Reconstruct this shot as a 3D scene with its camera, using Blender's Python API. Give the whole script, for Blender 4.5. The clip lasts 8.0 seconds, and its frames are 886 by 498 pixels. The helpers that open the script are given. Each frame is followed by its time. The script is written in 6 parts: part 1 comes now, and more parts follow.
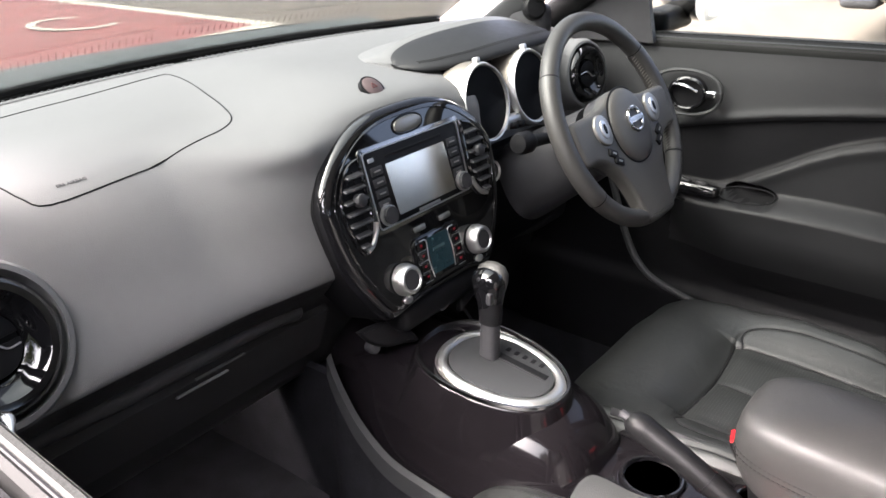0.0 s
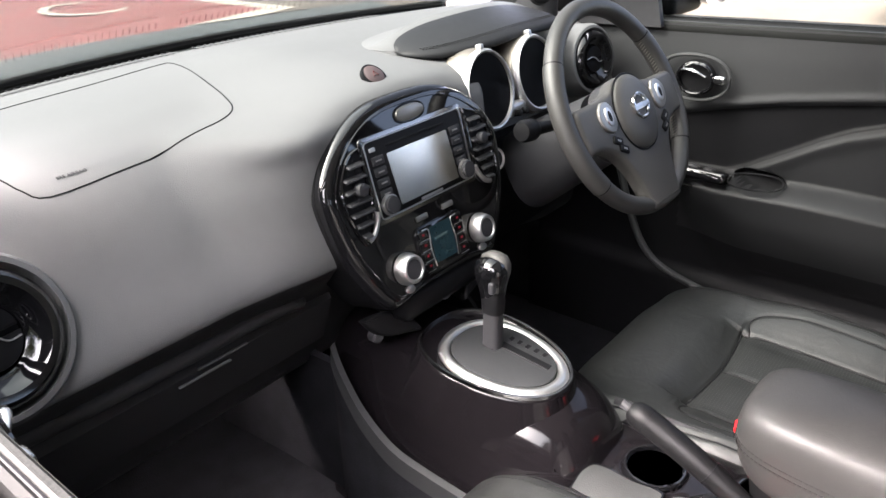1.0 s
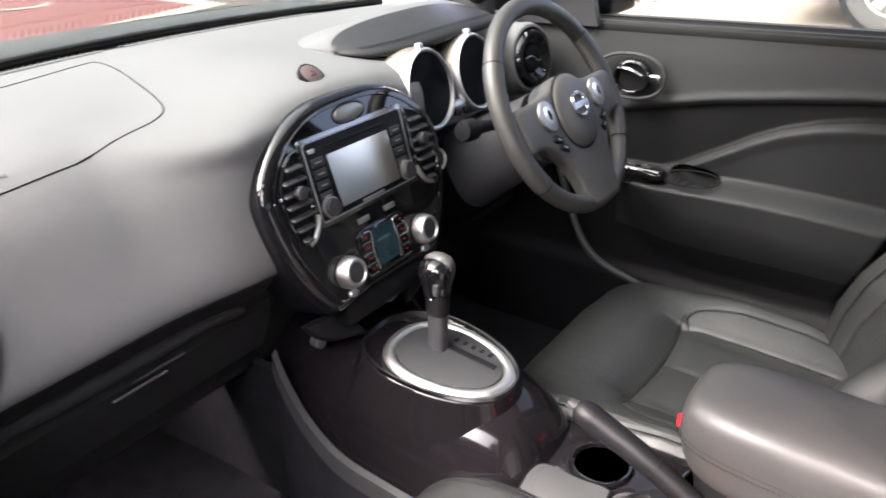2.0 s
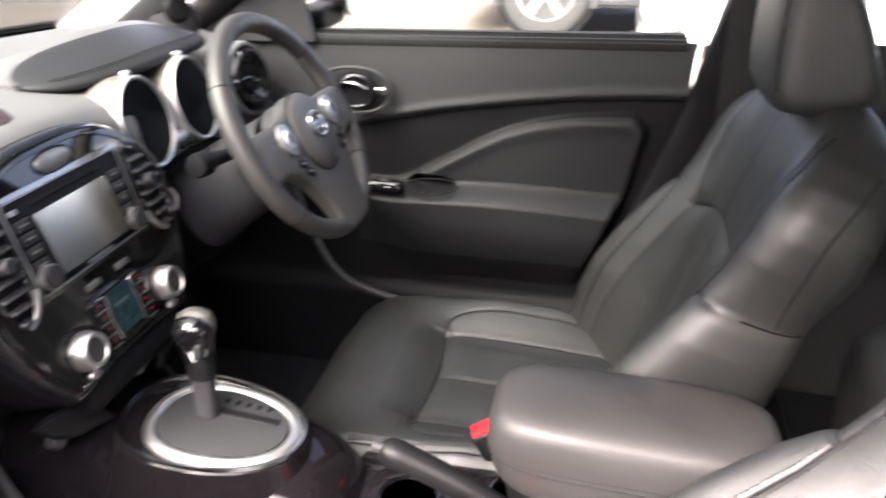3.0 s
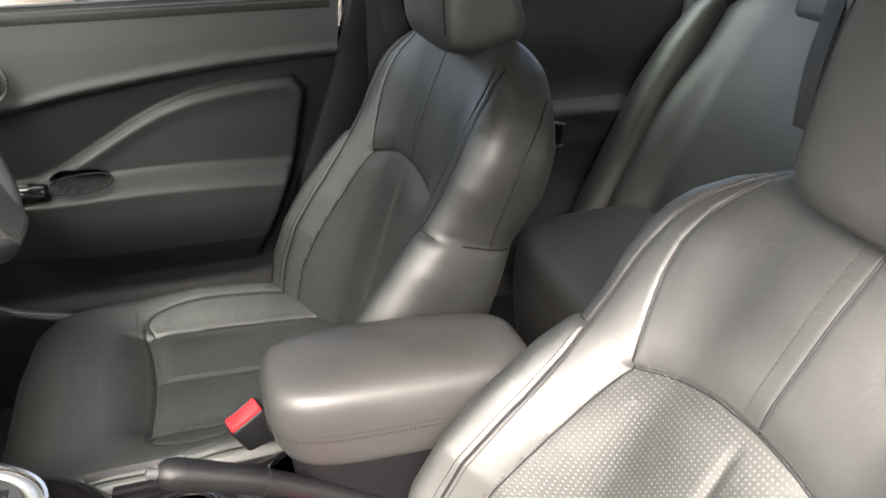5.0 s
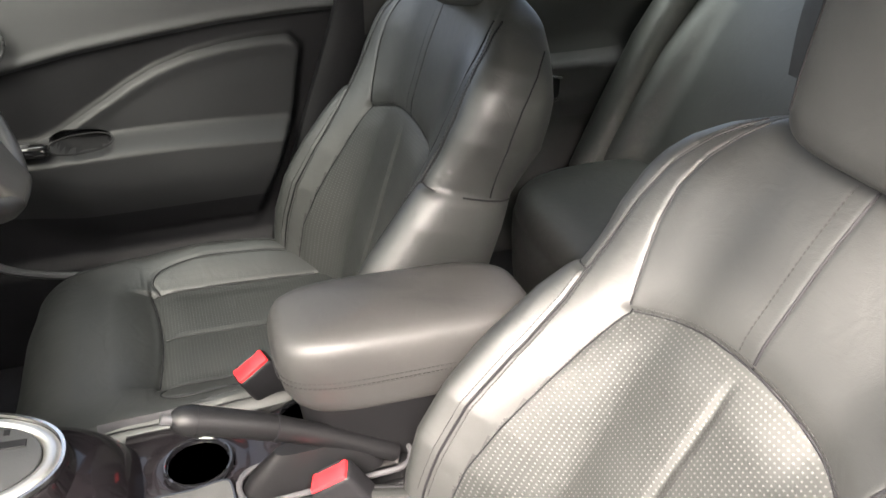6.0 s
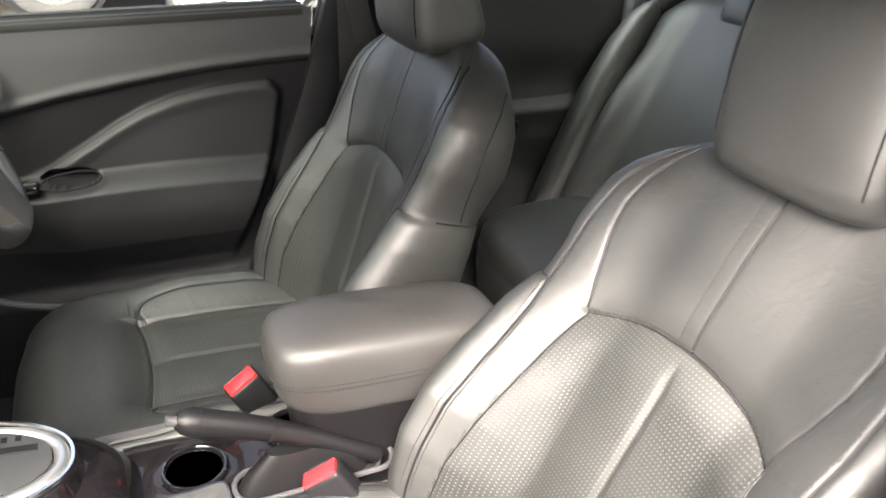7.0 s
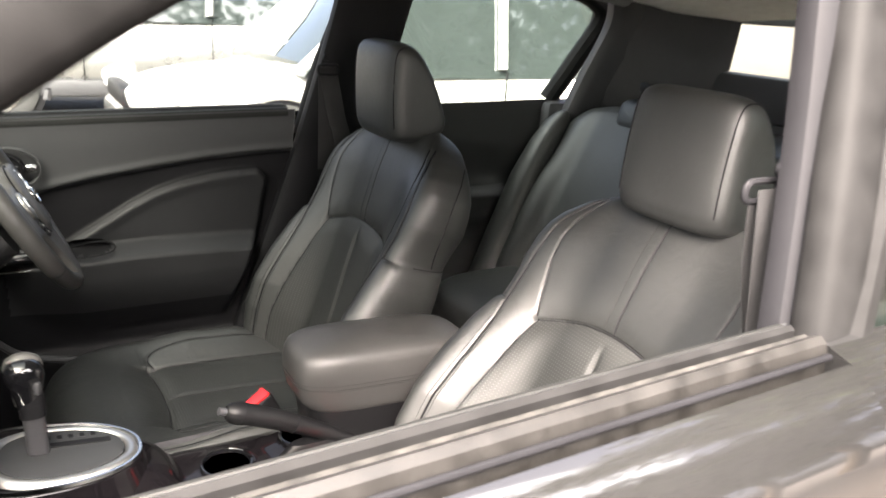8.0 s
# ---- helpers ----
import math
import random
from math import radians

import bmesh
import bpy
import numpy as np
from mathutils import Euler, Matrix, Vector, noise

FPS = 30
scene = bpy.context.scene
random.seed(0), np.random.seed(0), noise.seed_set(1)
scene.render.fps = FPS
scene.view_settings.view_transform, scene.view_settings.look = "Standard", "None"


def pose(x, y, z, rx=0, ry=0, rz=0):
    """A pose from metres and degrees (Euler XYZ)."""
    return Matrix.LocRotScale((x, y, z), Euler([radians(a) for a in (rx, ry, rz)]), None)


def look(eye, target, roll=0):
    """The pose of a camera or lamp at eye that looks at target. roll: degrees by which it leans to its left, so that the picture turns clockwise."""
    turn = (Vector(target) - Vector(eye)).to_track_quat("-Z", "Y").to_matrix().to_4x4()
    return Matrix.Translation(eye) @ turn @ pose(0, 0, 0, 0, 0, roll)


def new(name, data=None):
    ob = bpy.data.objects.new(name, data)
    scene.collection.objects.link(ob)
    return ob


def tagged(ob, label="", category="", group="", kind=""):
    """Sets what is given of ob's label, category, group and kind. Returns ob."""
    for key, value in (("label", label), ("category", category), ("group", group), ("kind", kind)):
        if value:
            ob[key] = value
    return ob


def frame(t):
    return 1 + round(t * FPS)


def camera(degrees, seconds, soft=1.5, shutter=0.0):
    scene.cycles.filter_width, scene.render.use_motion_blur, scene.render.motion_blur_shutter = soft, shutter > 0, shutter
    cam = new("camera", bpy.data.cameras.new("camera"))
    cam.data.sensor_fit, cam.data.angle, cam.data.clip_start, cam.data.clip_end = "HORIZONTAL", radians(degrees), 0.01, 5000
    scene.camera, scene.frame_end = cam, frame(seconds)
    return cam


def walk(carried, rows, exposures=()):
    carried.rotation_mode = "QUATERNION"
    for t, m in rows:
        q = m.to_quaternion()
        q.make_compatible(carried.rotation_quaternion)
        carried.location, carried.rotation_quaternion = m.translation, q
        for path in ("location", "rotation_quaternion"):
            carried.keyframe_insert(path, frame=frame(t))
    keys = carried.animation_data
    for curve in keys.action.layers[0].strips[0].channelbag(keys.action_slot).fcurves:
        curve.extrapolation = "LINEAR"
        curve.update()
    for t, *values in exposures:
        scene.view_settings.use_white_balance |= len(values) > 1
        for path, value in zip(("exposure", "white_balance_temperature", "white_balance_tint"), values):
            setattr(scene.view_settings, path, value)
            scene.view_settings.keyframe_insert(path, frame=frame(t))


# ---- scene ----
cam = camera(60.7, 8.0, shutter=0.5)
PATH = [
    (0, (-0.828, -0.537, 1.363), (0.565, 0.619, 0.514), -1.9),
    (0.5, (-0.813, -0.543, 1.372), (0.541, 0.63, 0.484), -2.3),
    (1, (-0.812, -0.545, 1.369), (0.544, 0.627, 0.481), -2.5),
    (1.2, (-0.809, -0.546, 1.376), (0.547, 0.621, 0.481), -2.4),
    (2.5, (-0.79, -0.496, 1.36), (0.813, 0.308, 0.473), -0.5),
    (3, (-0.756, -0.431, 1.355), (1.005, -0.06, 0.483), 0.2),
    (3.5, (-0.748, -0.367, 1.355), (1.062, -0.465, 0.509), 0.5),
    (4, (-0.744, -0.316, 1.365), (1.016, -0.755, 0.522), 1.4),
    (5.5, (-0.742, -0.282, 1.346), (0.889, -0.904, 0.368), 1.6),
    (6, (-0.76, -0.272, 1.347), (0.844, -0.877, 0.316), 1.1),
    (6.5, (-0.802, -0.247, 1.353), (0.805, -0.888, 0.35), 1.4),
    (7, (-0.862, -0.203, 1.36), (0.763, -0.937, 0.454), 2.2),
    (7.5, (-0.982, -0.103, 1.352), (0.659, -0.969, 0.605), 3.8),
    (8, (-1.128, 0.049, 1.37), (0.502, -0.931, 0.752), 3.7),
]
walk(cam, [(t, look(eye, target, roll)) for t, eye, target, roll in PATH], [(0, 4.85, 6250, 13), (1.2, 4.9, 6250, 13), (3, 5.15, 6450, 17), (4, 5.2, 6500, 12), (5.5, 5.25, 6550, 8), (7, 5.35, 6600, 9), (8, 4.7, 6600, 10)])

# ---- world and light ----
SUN_EL, SUN_AZ = 48.0, 308.0
world = bpy.data.worlds.new("world")
scene.world = world
world.use_nodes = True
wn = world.node_tree
sky = wn.nodes.new("ShaderNodeTexSky")
sky.sky_type = "NISHITA"
sky.sun_disc = False
sky.sun_elevation, sky.sun_rotation = radians(SUN_EL), radians(SUN_AZ)
sky.dust_density, sky.air_density, sky.ozone_density = 9.0, 0.2, 0.0
wn.links.new(sky.outputs[0], wn.nodes["Background"].inputs[0])
wn.nodes["Background"].inputs[1].default_value = 0.15
sun = new("sun", bpy.data.lights.new("sun", "SUN"))
sun.data.energy, sun.data.angle, sun.data.color = 0.9, radians(130), (1.0, 0.98, 0.94)
sun.matrix_world = look((math.sin(radians(SUN_AZ)) * math.cos(radians(SUN_EL)), math.cos(radians(SUN_AZ)) * math.cos(radians(SUN_EL)), math.sin(radians(SUN_EL))), (0, 0, 0))


# ---- materials ----
def mat(name, base, rough=0.5, metal=0.0, spec=0.5, coat=0.0, var=0.15, scale=6.0, grain=0.0, grain_scale=900.0, rvar=0.08, tint=None, wrinkle=0.0):
    """A procedural surface: two scales of variation in colour and gloss, and a fine grain in relief."""
    m = bpy.data.materials.new(name)
    m.use_nodes = True
    nt = m.node_tree
    b = nt.nodes["Principled BSDF"]
    b.inputs["Metallic"].default_value = metal
    b.inputs["Specular IOR Level"].default_value = spec
    b.inputs["Coat Weight"].default_value = coat
    b.inputs["Coat Roughness"].default_value = 0.04
    co = nt.nodes.new("ShaderNodeTexCoord")
    n1 = nt.nodes.new("ShaderNodeTexNoise")
    n1.inputs["Scale"].default_value, n1.inputs["Detail"].default_value = scale, 4
    n2 = nt.nodes.new("ShaderNodeTexNoise")
    n2.inputs["Scale"].default_value, n2.inputs["Detail"].default_value = scale * 14, 3
    for n in (n1, n2):
        nt.links.new(co.outputs["Object"], n.inputs["Vector"])
    add = nt.nodes.new("ShaderNodeMath")
    add.operation = "MULTIPLY_ADD"
    nt.links.new(n2.outputs["Fac"], add.inputs[0])
    add.inputs[1].default_value = 0.4
    nt.links.new(n1.outputs["Fac"], add.inputs[2])
    ramp = nt.nodes.new("ShaderNodeMapRange")
    ramp.inputs["From Min"].default_value, ramp.inputs["From Max"].default_value = 0.4, 1.0
    nt.links.new(add.outputs[0], ramp.inputs["Value"])
    mix = nt.nodes.new("ShaderNodeMix")
    mix.data_type = "RGBA"
    lo = [c * (1 - var) for c in base]
    hi = [min(1, c * (1 + var)) for c in (tint or base)]
    mix.inputs[6].default_value, mix.inputs[7].default_value = (*lo, 1), (*hi, 1)
    nt.links.new(ramp.outputs[0], mix.inputs[0])
    nt.links.new(mix.outputs[2], b.inputs["Base Color"])
    rr = nt.nodes.new("ShaderNodeMapRange")
    rr.inputs["To Min"].default_value, rr.inputs["To Max"].default_value = max(0.02, rough - rvar), min(1, rough + rvar)
    nt.links.new(ramp.outputs[0], rr.inputs["Value"])
    nt.links.new(rr.outputs[0], b.inputs["Roughness"])
    if grain:
        v = nt.nodes.new("ShaderNodeTexVoronoi")
        v.inputs["Scale"].default_value = grain_scale
        nt.links.new(co.outputs["Object"], v.inputs["Vector"])
        bump = nt.nodes.new("ShaderNodeBump")
        bump.inputs["Strength"].default_value, bump.inputs["Distance"].default_value = grain, 0.0006
        nt.links.new(v.outputs["Distance"], bump.inputs["Height"])
        nt.links.new(bump.outputs[0], b.inputs["Normal"])
        if wrinkle:
            wv = nt.nodes.new("ShaderNodeTexNoise")
            wv.inputs["Scale"].default_value, wv.inputs["Detail"].default_value, wv.inputs["Distortion"].default_value = 26, 5, 1.5
            nt.links.new(co.outputs["Object"], wv.inputs["Vector"])
            b2 = nt.nodes.new("ShaderNodeBump")
            b2.inputs["Strength"].default_value, b2.inputs["Distance"].default_value = wrinkle, 0.0016
            nt.links.new(wv.outputs["Fac"], b2.inputs["Height"])
            nt.links.new(b2.outputs[0], bump.inputs["Normal"])
    return m


def perforated(name, base, rough, pitch=0.0052):
    """Leather with rows of small punched holes, laid out on the seat's own u, v in metres."""
    m = mat(name, base, rough, spec=0.45, var=0.2, scale=9)
    nt = m.node_tree
    b = nt.nodes["Principled BSDF"]
    uv = nt.nodes.new("ShaderNodeTexCoord")
    sc = nt.nodes.new("ShaderNodeVectorMath")
    sc.operation = "SCALE"
    sc.inputs["Scale"].default_value = 1 / pitch
    nt.links.new(uv.outputs["UV"], sc.inputs[0])
    fr = nt.nodes.new("ShaderNodeVectorMath")
    fr.operation = "FRACTION"
    nt.links.new(sc.outputs[0], fr.inputs[0])
    ds = nt.nodes.new("ShaderNodeVectorMath")
    ds.operation = "DISTANCE"
    ds.inputs[1].default_value = (0.5, 0.5, 0)
    nt.links.new(fr.outputs[0], ds.inputs[0])
    st = nt.nodes.new("ShaderNodeMapRange")
    st.interpolation_type = "SMOOTHSTEP"
    st.inputs["From Min"].default_value, st.inputs["From Max"].default_value = 0.12, 0.24
    nt.links.new(ds.outputs["Value"], st.inputs["Value"])
    bump = nt.nodes.new("ShaderNodeBump")
    bump.inputs["Strength"].default_value, bump.inputs["Distance"].default_value = 0.4, 0.0008
    nt.links.new(st.outputs[0], bump.inputs["Height"])
    nt.links.new(bump.outputs[0], b.inputs["Normal"])
    old = b.inputs["Base Color"].links[0].from_socket
    mx = nt.nodes.new("ShaderNodeMix")
    mx.data_type = "RGBA"
    mx.inputs[6].default_value = (0.036, 0.038, 0.036, 1)
    nt.links.new(st.outputs[0], mx.inputs[0])
    nt.links.new(old, mx.inputs[7])
    nt.links.new(mx.outputs[2], b.inputs["Base Color"])
    return m


def glass(name, tint):
    """Thin car glass: tinted clear transmission with a reflection that grows towards grazing angles."""
    m = bpy.data.materials.new(name)
    m.use_nodes = True
    nt = m.node_tree
    clear, gloss, mix = nt.nodes.new("ShaderNodeBsdfTransparent"), nt.nodes.new("ShaderNodeBsdfGlossy"), nt.nodes.new("ShaderNodeMixShader")
    clear.inputs["Color"].default_value = (*tint, 1)
    gloss.inputs["Roughness"].default_value = 0.02
    edge, power, level = nt.nodes.new("ShaderNodeLayerWeight"), nt.nodes.new("ShaderNodeMath"), nt.nodes.new("ShaderNodeMath")
    power.operation, level.operation = "POWER", "MULTIPLY_ADD"
    power.inputs[1].default_value, level.inputs[1].default_value, level.inputs[2].default_value = 5.0, 0.6, 0.02
    nt.links.new(edge.outputs["Facing"], power.inputs[0])
    nt.links.new(power.outputs[0], level.inputs[0])
    nt.links.new(level.outputs[0], mix.inputs[0])
    nt.links.new(clear.outputs[0], mix.inputs[1])
    nt.links.new(gloss.outputs[0], mix.inputs[2])
    nt.links.new(mix.outputs[0], nt.nodes["Material Output"].inputs[0])
    return m


def glow(name, color, strength):
    m = mat(name, color, 0.3)
    b = m.node_tree.nodes["Principled BSDF"]
    b.inputs["Emission Color"].default_value = (*color, 1)
    b.inputs["Emission Strength"].default_value = strength
    return m


LEATHER = mat("black_leather", (0.0105, 0.0114, 0.0110), 0.52, spec=0.68, var=0.25, scale=7, grain=0.16, grain_scale=900, wrinkle=0.5, rvar=0.07)
ARMPAD = mat("grey_black_armrest_leatherette", (0.0225, 0.0222, 0.0217), 0.52, spec=0.45, var=0.2, scale=10, grain=0.14, grain_scale=900, wrinkle=0.3)
VINYL = mat("black_vinyl", (0.0165, 0.0170, 0.0185), 0.52, spec=0.24, var=0.15, scale=6, grain=0.3, grain_scale=600)
RIM = mat("wheel_rim_leather", (0.037, 0.0355, 0.034), 0.46, spec=0.6, var=0.2, scale=20, grain=0.3, grain_scale=800)
PERF = perforated("perforated_leather", (0.0098, 0.0106, 0.0102), 0.55)
STITCH = mat("grey_thread", (0.012, 0.012, 0.012), 0.5, spec=0.5)
THREAD = mat("pale_wheel_thread", (0.16, 0.15, 0.14), 0.7)
BLACKSATIN = mat("black_satin_plastic", (0.004, 0.004, 0.0045), 0.46, spec=0.26, var=0.2, scale=8, grain=0.2, grain_scale=700)
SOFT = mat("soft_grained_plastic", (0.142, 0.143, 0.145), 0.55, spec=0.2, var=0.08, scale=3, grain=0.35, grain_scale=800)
DOORTRIM = mat("grey_door_trim", (0.034, 0.035, 0.0365), 0.5, spec=0.25, var=0.08, scale=3, grain=0.35, grain_scale=800)
SPOKE = mat("dark_grey_wheel_plastic", (0.070, 0.067, 0.063), 0.48, spec=0.5, var=0.1, scale=8, grain=0.3, grain_scale=900)
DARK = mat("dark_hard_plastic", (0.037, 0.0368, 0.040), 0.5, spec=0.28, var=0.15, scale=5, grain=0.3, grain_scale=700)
DARKER = mat("black_plastic", (0.0080, 0.0080, 0.0090), 0.5, spec=0.12, var=0.2, scale=8)
PIANO = mat("piano_black", (0.006, 0.006, 0.007), 0.06, spec=0.5, coat=0.6, var=0.2, rvar=0.03)
CONSOLE = mat("gloss_dark_console", (0.007, 0.006, 0.007), 0.11, spec=0.24, coat=0.05, var=0.2, rvar=0.04)
SATIN = mat("satin_silver", (0.66, 0.65, 0.64), 0.42, metal=1.0, var=0.06, rvar=0.05)
SILVERPAINT = mat("silver_painted_plastic", (0.34, 0.33, 0.31), 0.36, metal=0.8, var=0.06)
CHROME = mat("chrome", (0.62, 0.62, 0.62), 0.2, metal=1.0, var=0.05, rvar=0.05)
CARPET = mat("black_carpet", (0.019, 0.019, 0.0225), 0.95, spec=0.1, var=0.4, scale=20, grain=0.8, grain_scale=400)
RED = mat("red_plastic", (0.50, 0.014, 0.018), 0.35, var=0.1)
REDLED = glow("red_lit_symbol", (0.14, 0.006, 0.012), 0.012)
# cream metal colour paints the warm bright reflection on the blank screen
SCREEN = mat("screen_glass_warm_reflection", (0.97, 0.90, 0.79), 0.2, metal=1.0, spec=1.0, coat=0.4, var=0.05, rvar=0.02)
LCD = glow("teal_display", (0.006, 0.016, 0.020), 0.025)
MIRROR = mat("mirror_glass", (0.75, 0.77, 0.76), 0.03, metal=1.0, var=0.03, rvar=0.01)
RUBBER = mat("rubber_seal", (0.0085, 0.0085, 0.0085), 0.65, spec=0.10, var=0.4, scale=30)
PAINT = mat("black_metallic_car_paint", (0.022, 0.022, 0.022), 0.06, metal=0.5, spec=0.8, coat=1.0, var=0.2, scale=4, rvar=0.03)
HEADLINER = mat("grey_headliner_fabric", (0.60, 0.60, 0.585), 0.95, spec=0.1, var=0.1, scale=40)
GLASS = glass("window_glass", (0.66, 0.69, 0.675))
CHAMPAGNE = mat("champagne_silver_plastic", (0.24, 0.215, 0.185), 0.4, metal=0.7, var=0.06)
REARGLASS = glass("tinted_rear_glass", (0.72, 0.765, 0.735))
SCREENGLASS = glass("tinted_windscreen_glass", (0.37, 0.389, 0.381))
BELT = mat("weathered_gloss_strip", (0.0085, 0.0080, 0.0073), 0.5, spec=0.3, var=0.6, scale=34, rvar=0.14, grain=0.2, grain_scale=200)
SILL = mat("dusty_black_sill_rubber", (0.0075, 0.0079, 0.0075), 0.6, spec=0.25, var=0.35, scale=18, grain=0.3, grain_scale=400)
CHALKY = mat("chalky_weathered_rubber", (0.017, 0.0165, 0.015), 0.8, spec=0.2, var=0.97, scale=55, grain=0.5, grain_scale=300)
ASPHALT = mat("tan_paving", (0.056, 0.045, 0.035), 0.85, var=0.25, scale=1.5, grain=0.4, grain_scale=60)
REDPAVE = mat("red_paint_on_asphalt", (0.115, 0.026, 0.023), 0.8, var=0.25, scale=2.0)
WHITEPAINT = mat("white_road_paint", (0.26, 0.24, 0.20), 0.7, var=0.15, scale=6)
WHITEBODY = mat("white_car_paint", (0.32, 0.32, 0.31), 0.2, coat=1.0, var=0.03)
SILVERBODY = mat("silver_car_paint", (0.30, 0.30, 0.295), 0.3, metal=0.7, coat=1.0, var=0.04)
TYRE = mat("tyre_rubber", (0.02, 0.02, 0.02), 0.8, var=0.3, scale=12)
ALLOY = mat("alloy_wheel", (0.65, 0.65, 0.64), 0.3, metal=0.9, var=0.05)
DARKCHROME = mat("dark_chrome", (0.30, 0.29, 0.28), 0.18, metal=1.0, var=0.08, rvar=0.05)
DARKGLASS = mat("dark_car_window", (0.02, 0.025, 0.025), 0.04, spec=0.8, coat=1.0, var=0.1, rvar=0.02)
LENS = mat("headlamp_lens", (0.45, 0.46, 0.47), 0.08, spec=0.8, coat=1.0, var=0.3, scale=20)
BARK = mat("bark", (0.12, 0.09, 0.06), 0.9, var=0.4, scale=20)
LEAF = mat("leaves", (0.035, 0.05, 0.018), 0.6, spec=0.2, var=0.5, scale=3, tint=(0.05, 0.065, 0.025))


# ---- building helpers ----
def thing(name, label, category, group="", at=(0, 0, 0), kind=""):
    ob = new(name)
    ob.empty_display_size = 0.05
    ob.location = at
    bpy.context.view_layer.update()
    return tagged(ob, label, category, group, kind)


def finish(name, me, material, parent, label, smooth):
    me.materials.append(material)
    if smooth:
        for p in me.polygons:
            p.use_smooth = True
        me.set_sharp_from_angle(angle=radians(smooth))
    ob = new(name, me)
    if parent:
        ob.parent = parent
        root = parent
        off = Vector((0, 0, 0))
        while root:
            off += root.location
            root = root.parent
        ob.location = -off
    if label:
        tagged(ob, label)
    return ob


def part(name, bm, material, parent=None, label="", smooth=35):
    """Links a bmesh as one mesh object under a thing or a part; its coordinates are the world's."""
    me = bpy.data.meshes.new(name)
    bm.normal_update()
    bm.to_mesh(me)
    bm.free()
    return finish(name, me, material, parent, label, smooth)


def solid(name, verts, faces, material, parent=None, label="", uvs=None, smooth=60):
    me = bpy.data.meshes.new(name)
    me.from_pydata([tuple(v) for v in verts], [], [tuple(f) for f in faces])
    if uvs is not None:
        lay = me.uv_layers.new(name="UVMap")
        idx = np.zeros(len(me.loops), dtype=np.int32)
        me.loops.foreach_get("vertex_index", idx)
        lay.data.foreach_set("uv", np.asarray(uvs, dtype=np.float32)[idx].ravel())
    me.update()
    return finish(name, me, material, parent, label, smooth)


def rbox(cx, cy, cz, sx, sy, sz, r=0.004, seg=2, m=None):
    """A box with rounded edges, by its middle and its sizes."""
    bm = bmesh.new()
    bmesh.ops.create_cube(bm, size=1)
    for v in bm.verts:
        v.co = Vector((v.co.x * sx, v.co.y * sy, v.co.z * sz))
    if r:
        bmesh.ops.bevel(bm, geom=bm.edges[:], offset=min(r, 0.49 * min(sx, sy, sz)), segments=seg, profile=0.5, affect="EDGES")
    M = Matrix.Translation((cx, cy, cz)) @ (m or Matrix.Identity(4))
    bm.transform(M)
    return bm


def loft(rings, closed=True, caps=True):
    """Skins rings of points, each with as many points as the next."""
    bm = bmesh.new()
    rows = [[bm.verts.new(p) for p in ring] for ring in rings]
    n = len(rings[0])
    for a, b in zip(rows, rows[1:]):
        for i in range(n if closed else n - 1):
            j = (i + 1) % n
            bm.faces.new((a[i], a[j], b[j], b[i]))
    if caps and closed:
        bm.faces.new(rows[0][::-1])
        bm.faces.new(rows[-1])
    bmesh.ops.recalc_face_normals(bm, faces=bm.faces[:])
    return bm


def smooth_path(pts, n):
    """A Catmull-Rom curve through a few points, n steps a span."""
    pts = [Vector(p) for p in pts]
    ext = [pts[0] * 2 - pts[1]] + pts + [pts[-1] * 2 - pts[-2]]
    out = []
    for a, b, c, d in zip(ext, ext[1:], ext[2:], ext[3:]):
        for k in range(n):
            t = k / n
            out.append(0.5 * ((2 * b) + (c - a) * t + (2 * a - 5 * b + 4 * c - d) * t * t + (3 * b - a - 3 * c + d) * t ** 3))
    out.append(pts[-1])
    return out


def tube(path, r, n=10, closed=False, squash=1.0, up=(0, 0, 1)):
    """A tube along points; r is a radius or one a point; squash flattens it along up."""
    path = [Vector(p) for p in path]
    rs = r if isinstance(r, (list, tuple)) else [r] * len(path)
    rings = []
    for i, p in enumerate(path):
        if closed:
            d = path[(i + 1) % len(path)] - path[i - 1]
        else:
            d = path[min(i + 1, len(path) - 1)] - path[max(i - 1, 0)]
        d.normalize()
        side = d.cross(Vector(up))
        if side.length < 1e-4:
            side = d.cross(Vector((1, 0, 0)))
        side.normalize()
        top = side.cross(d)
        rings.append([p + side * (rs[i] * math.cos(a)) + top * (rs[i] * squash * math.sin(a)) for a in (2 * math.pi * k / n for k in range(n))])
    if closed:
        rings.append(rings[0])
        bm = loft(rings, True, False)
        bmesh.ops.remove_doubles(bm, verts=bm.verts[:], dist=1e-6)
        return bm
    return loft(rings)


def lathe(profile, m, n=40):
    """Turns a profile of (radius, height) round the local z axis of m."""
    rings = [[m @ Vector((r * math.cos(a), r * math.sin(a), z)) for a in (2 * math.pi * k / n for k in range(n))] for r, z in profile]
    return loft(rings, True, True)


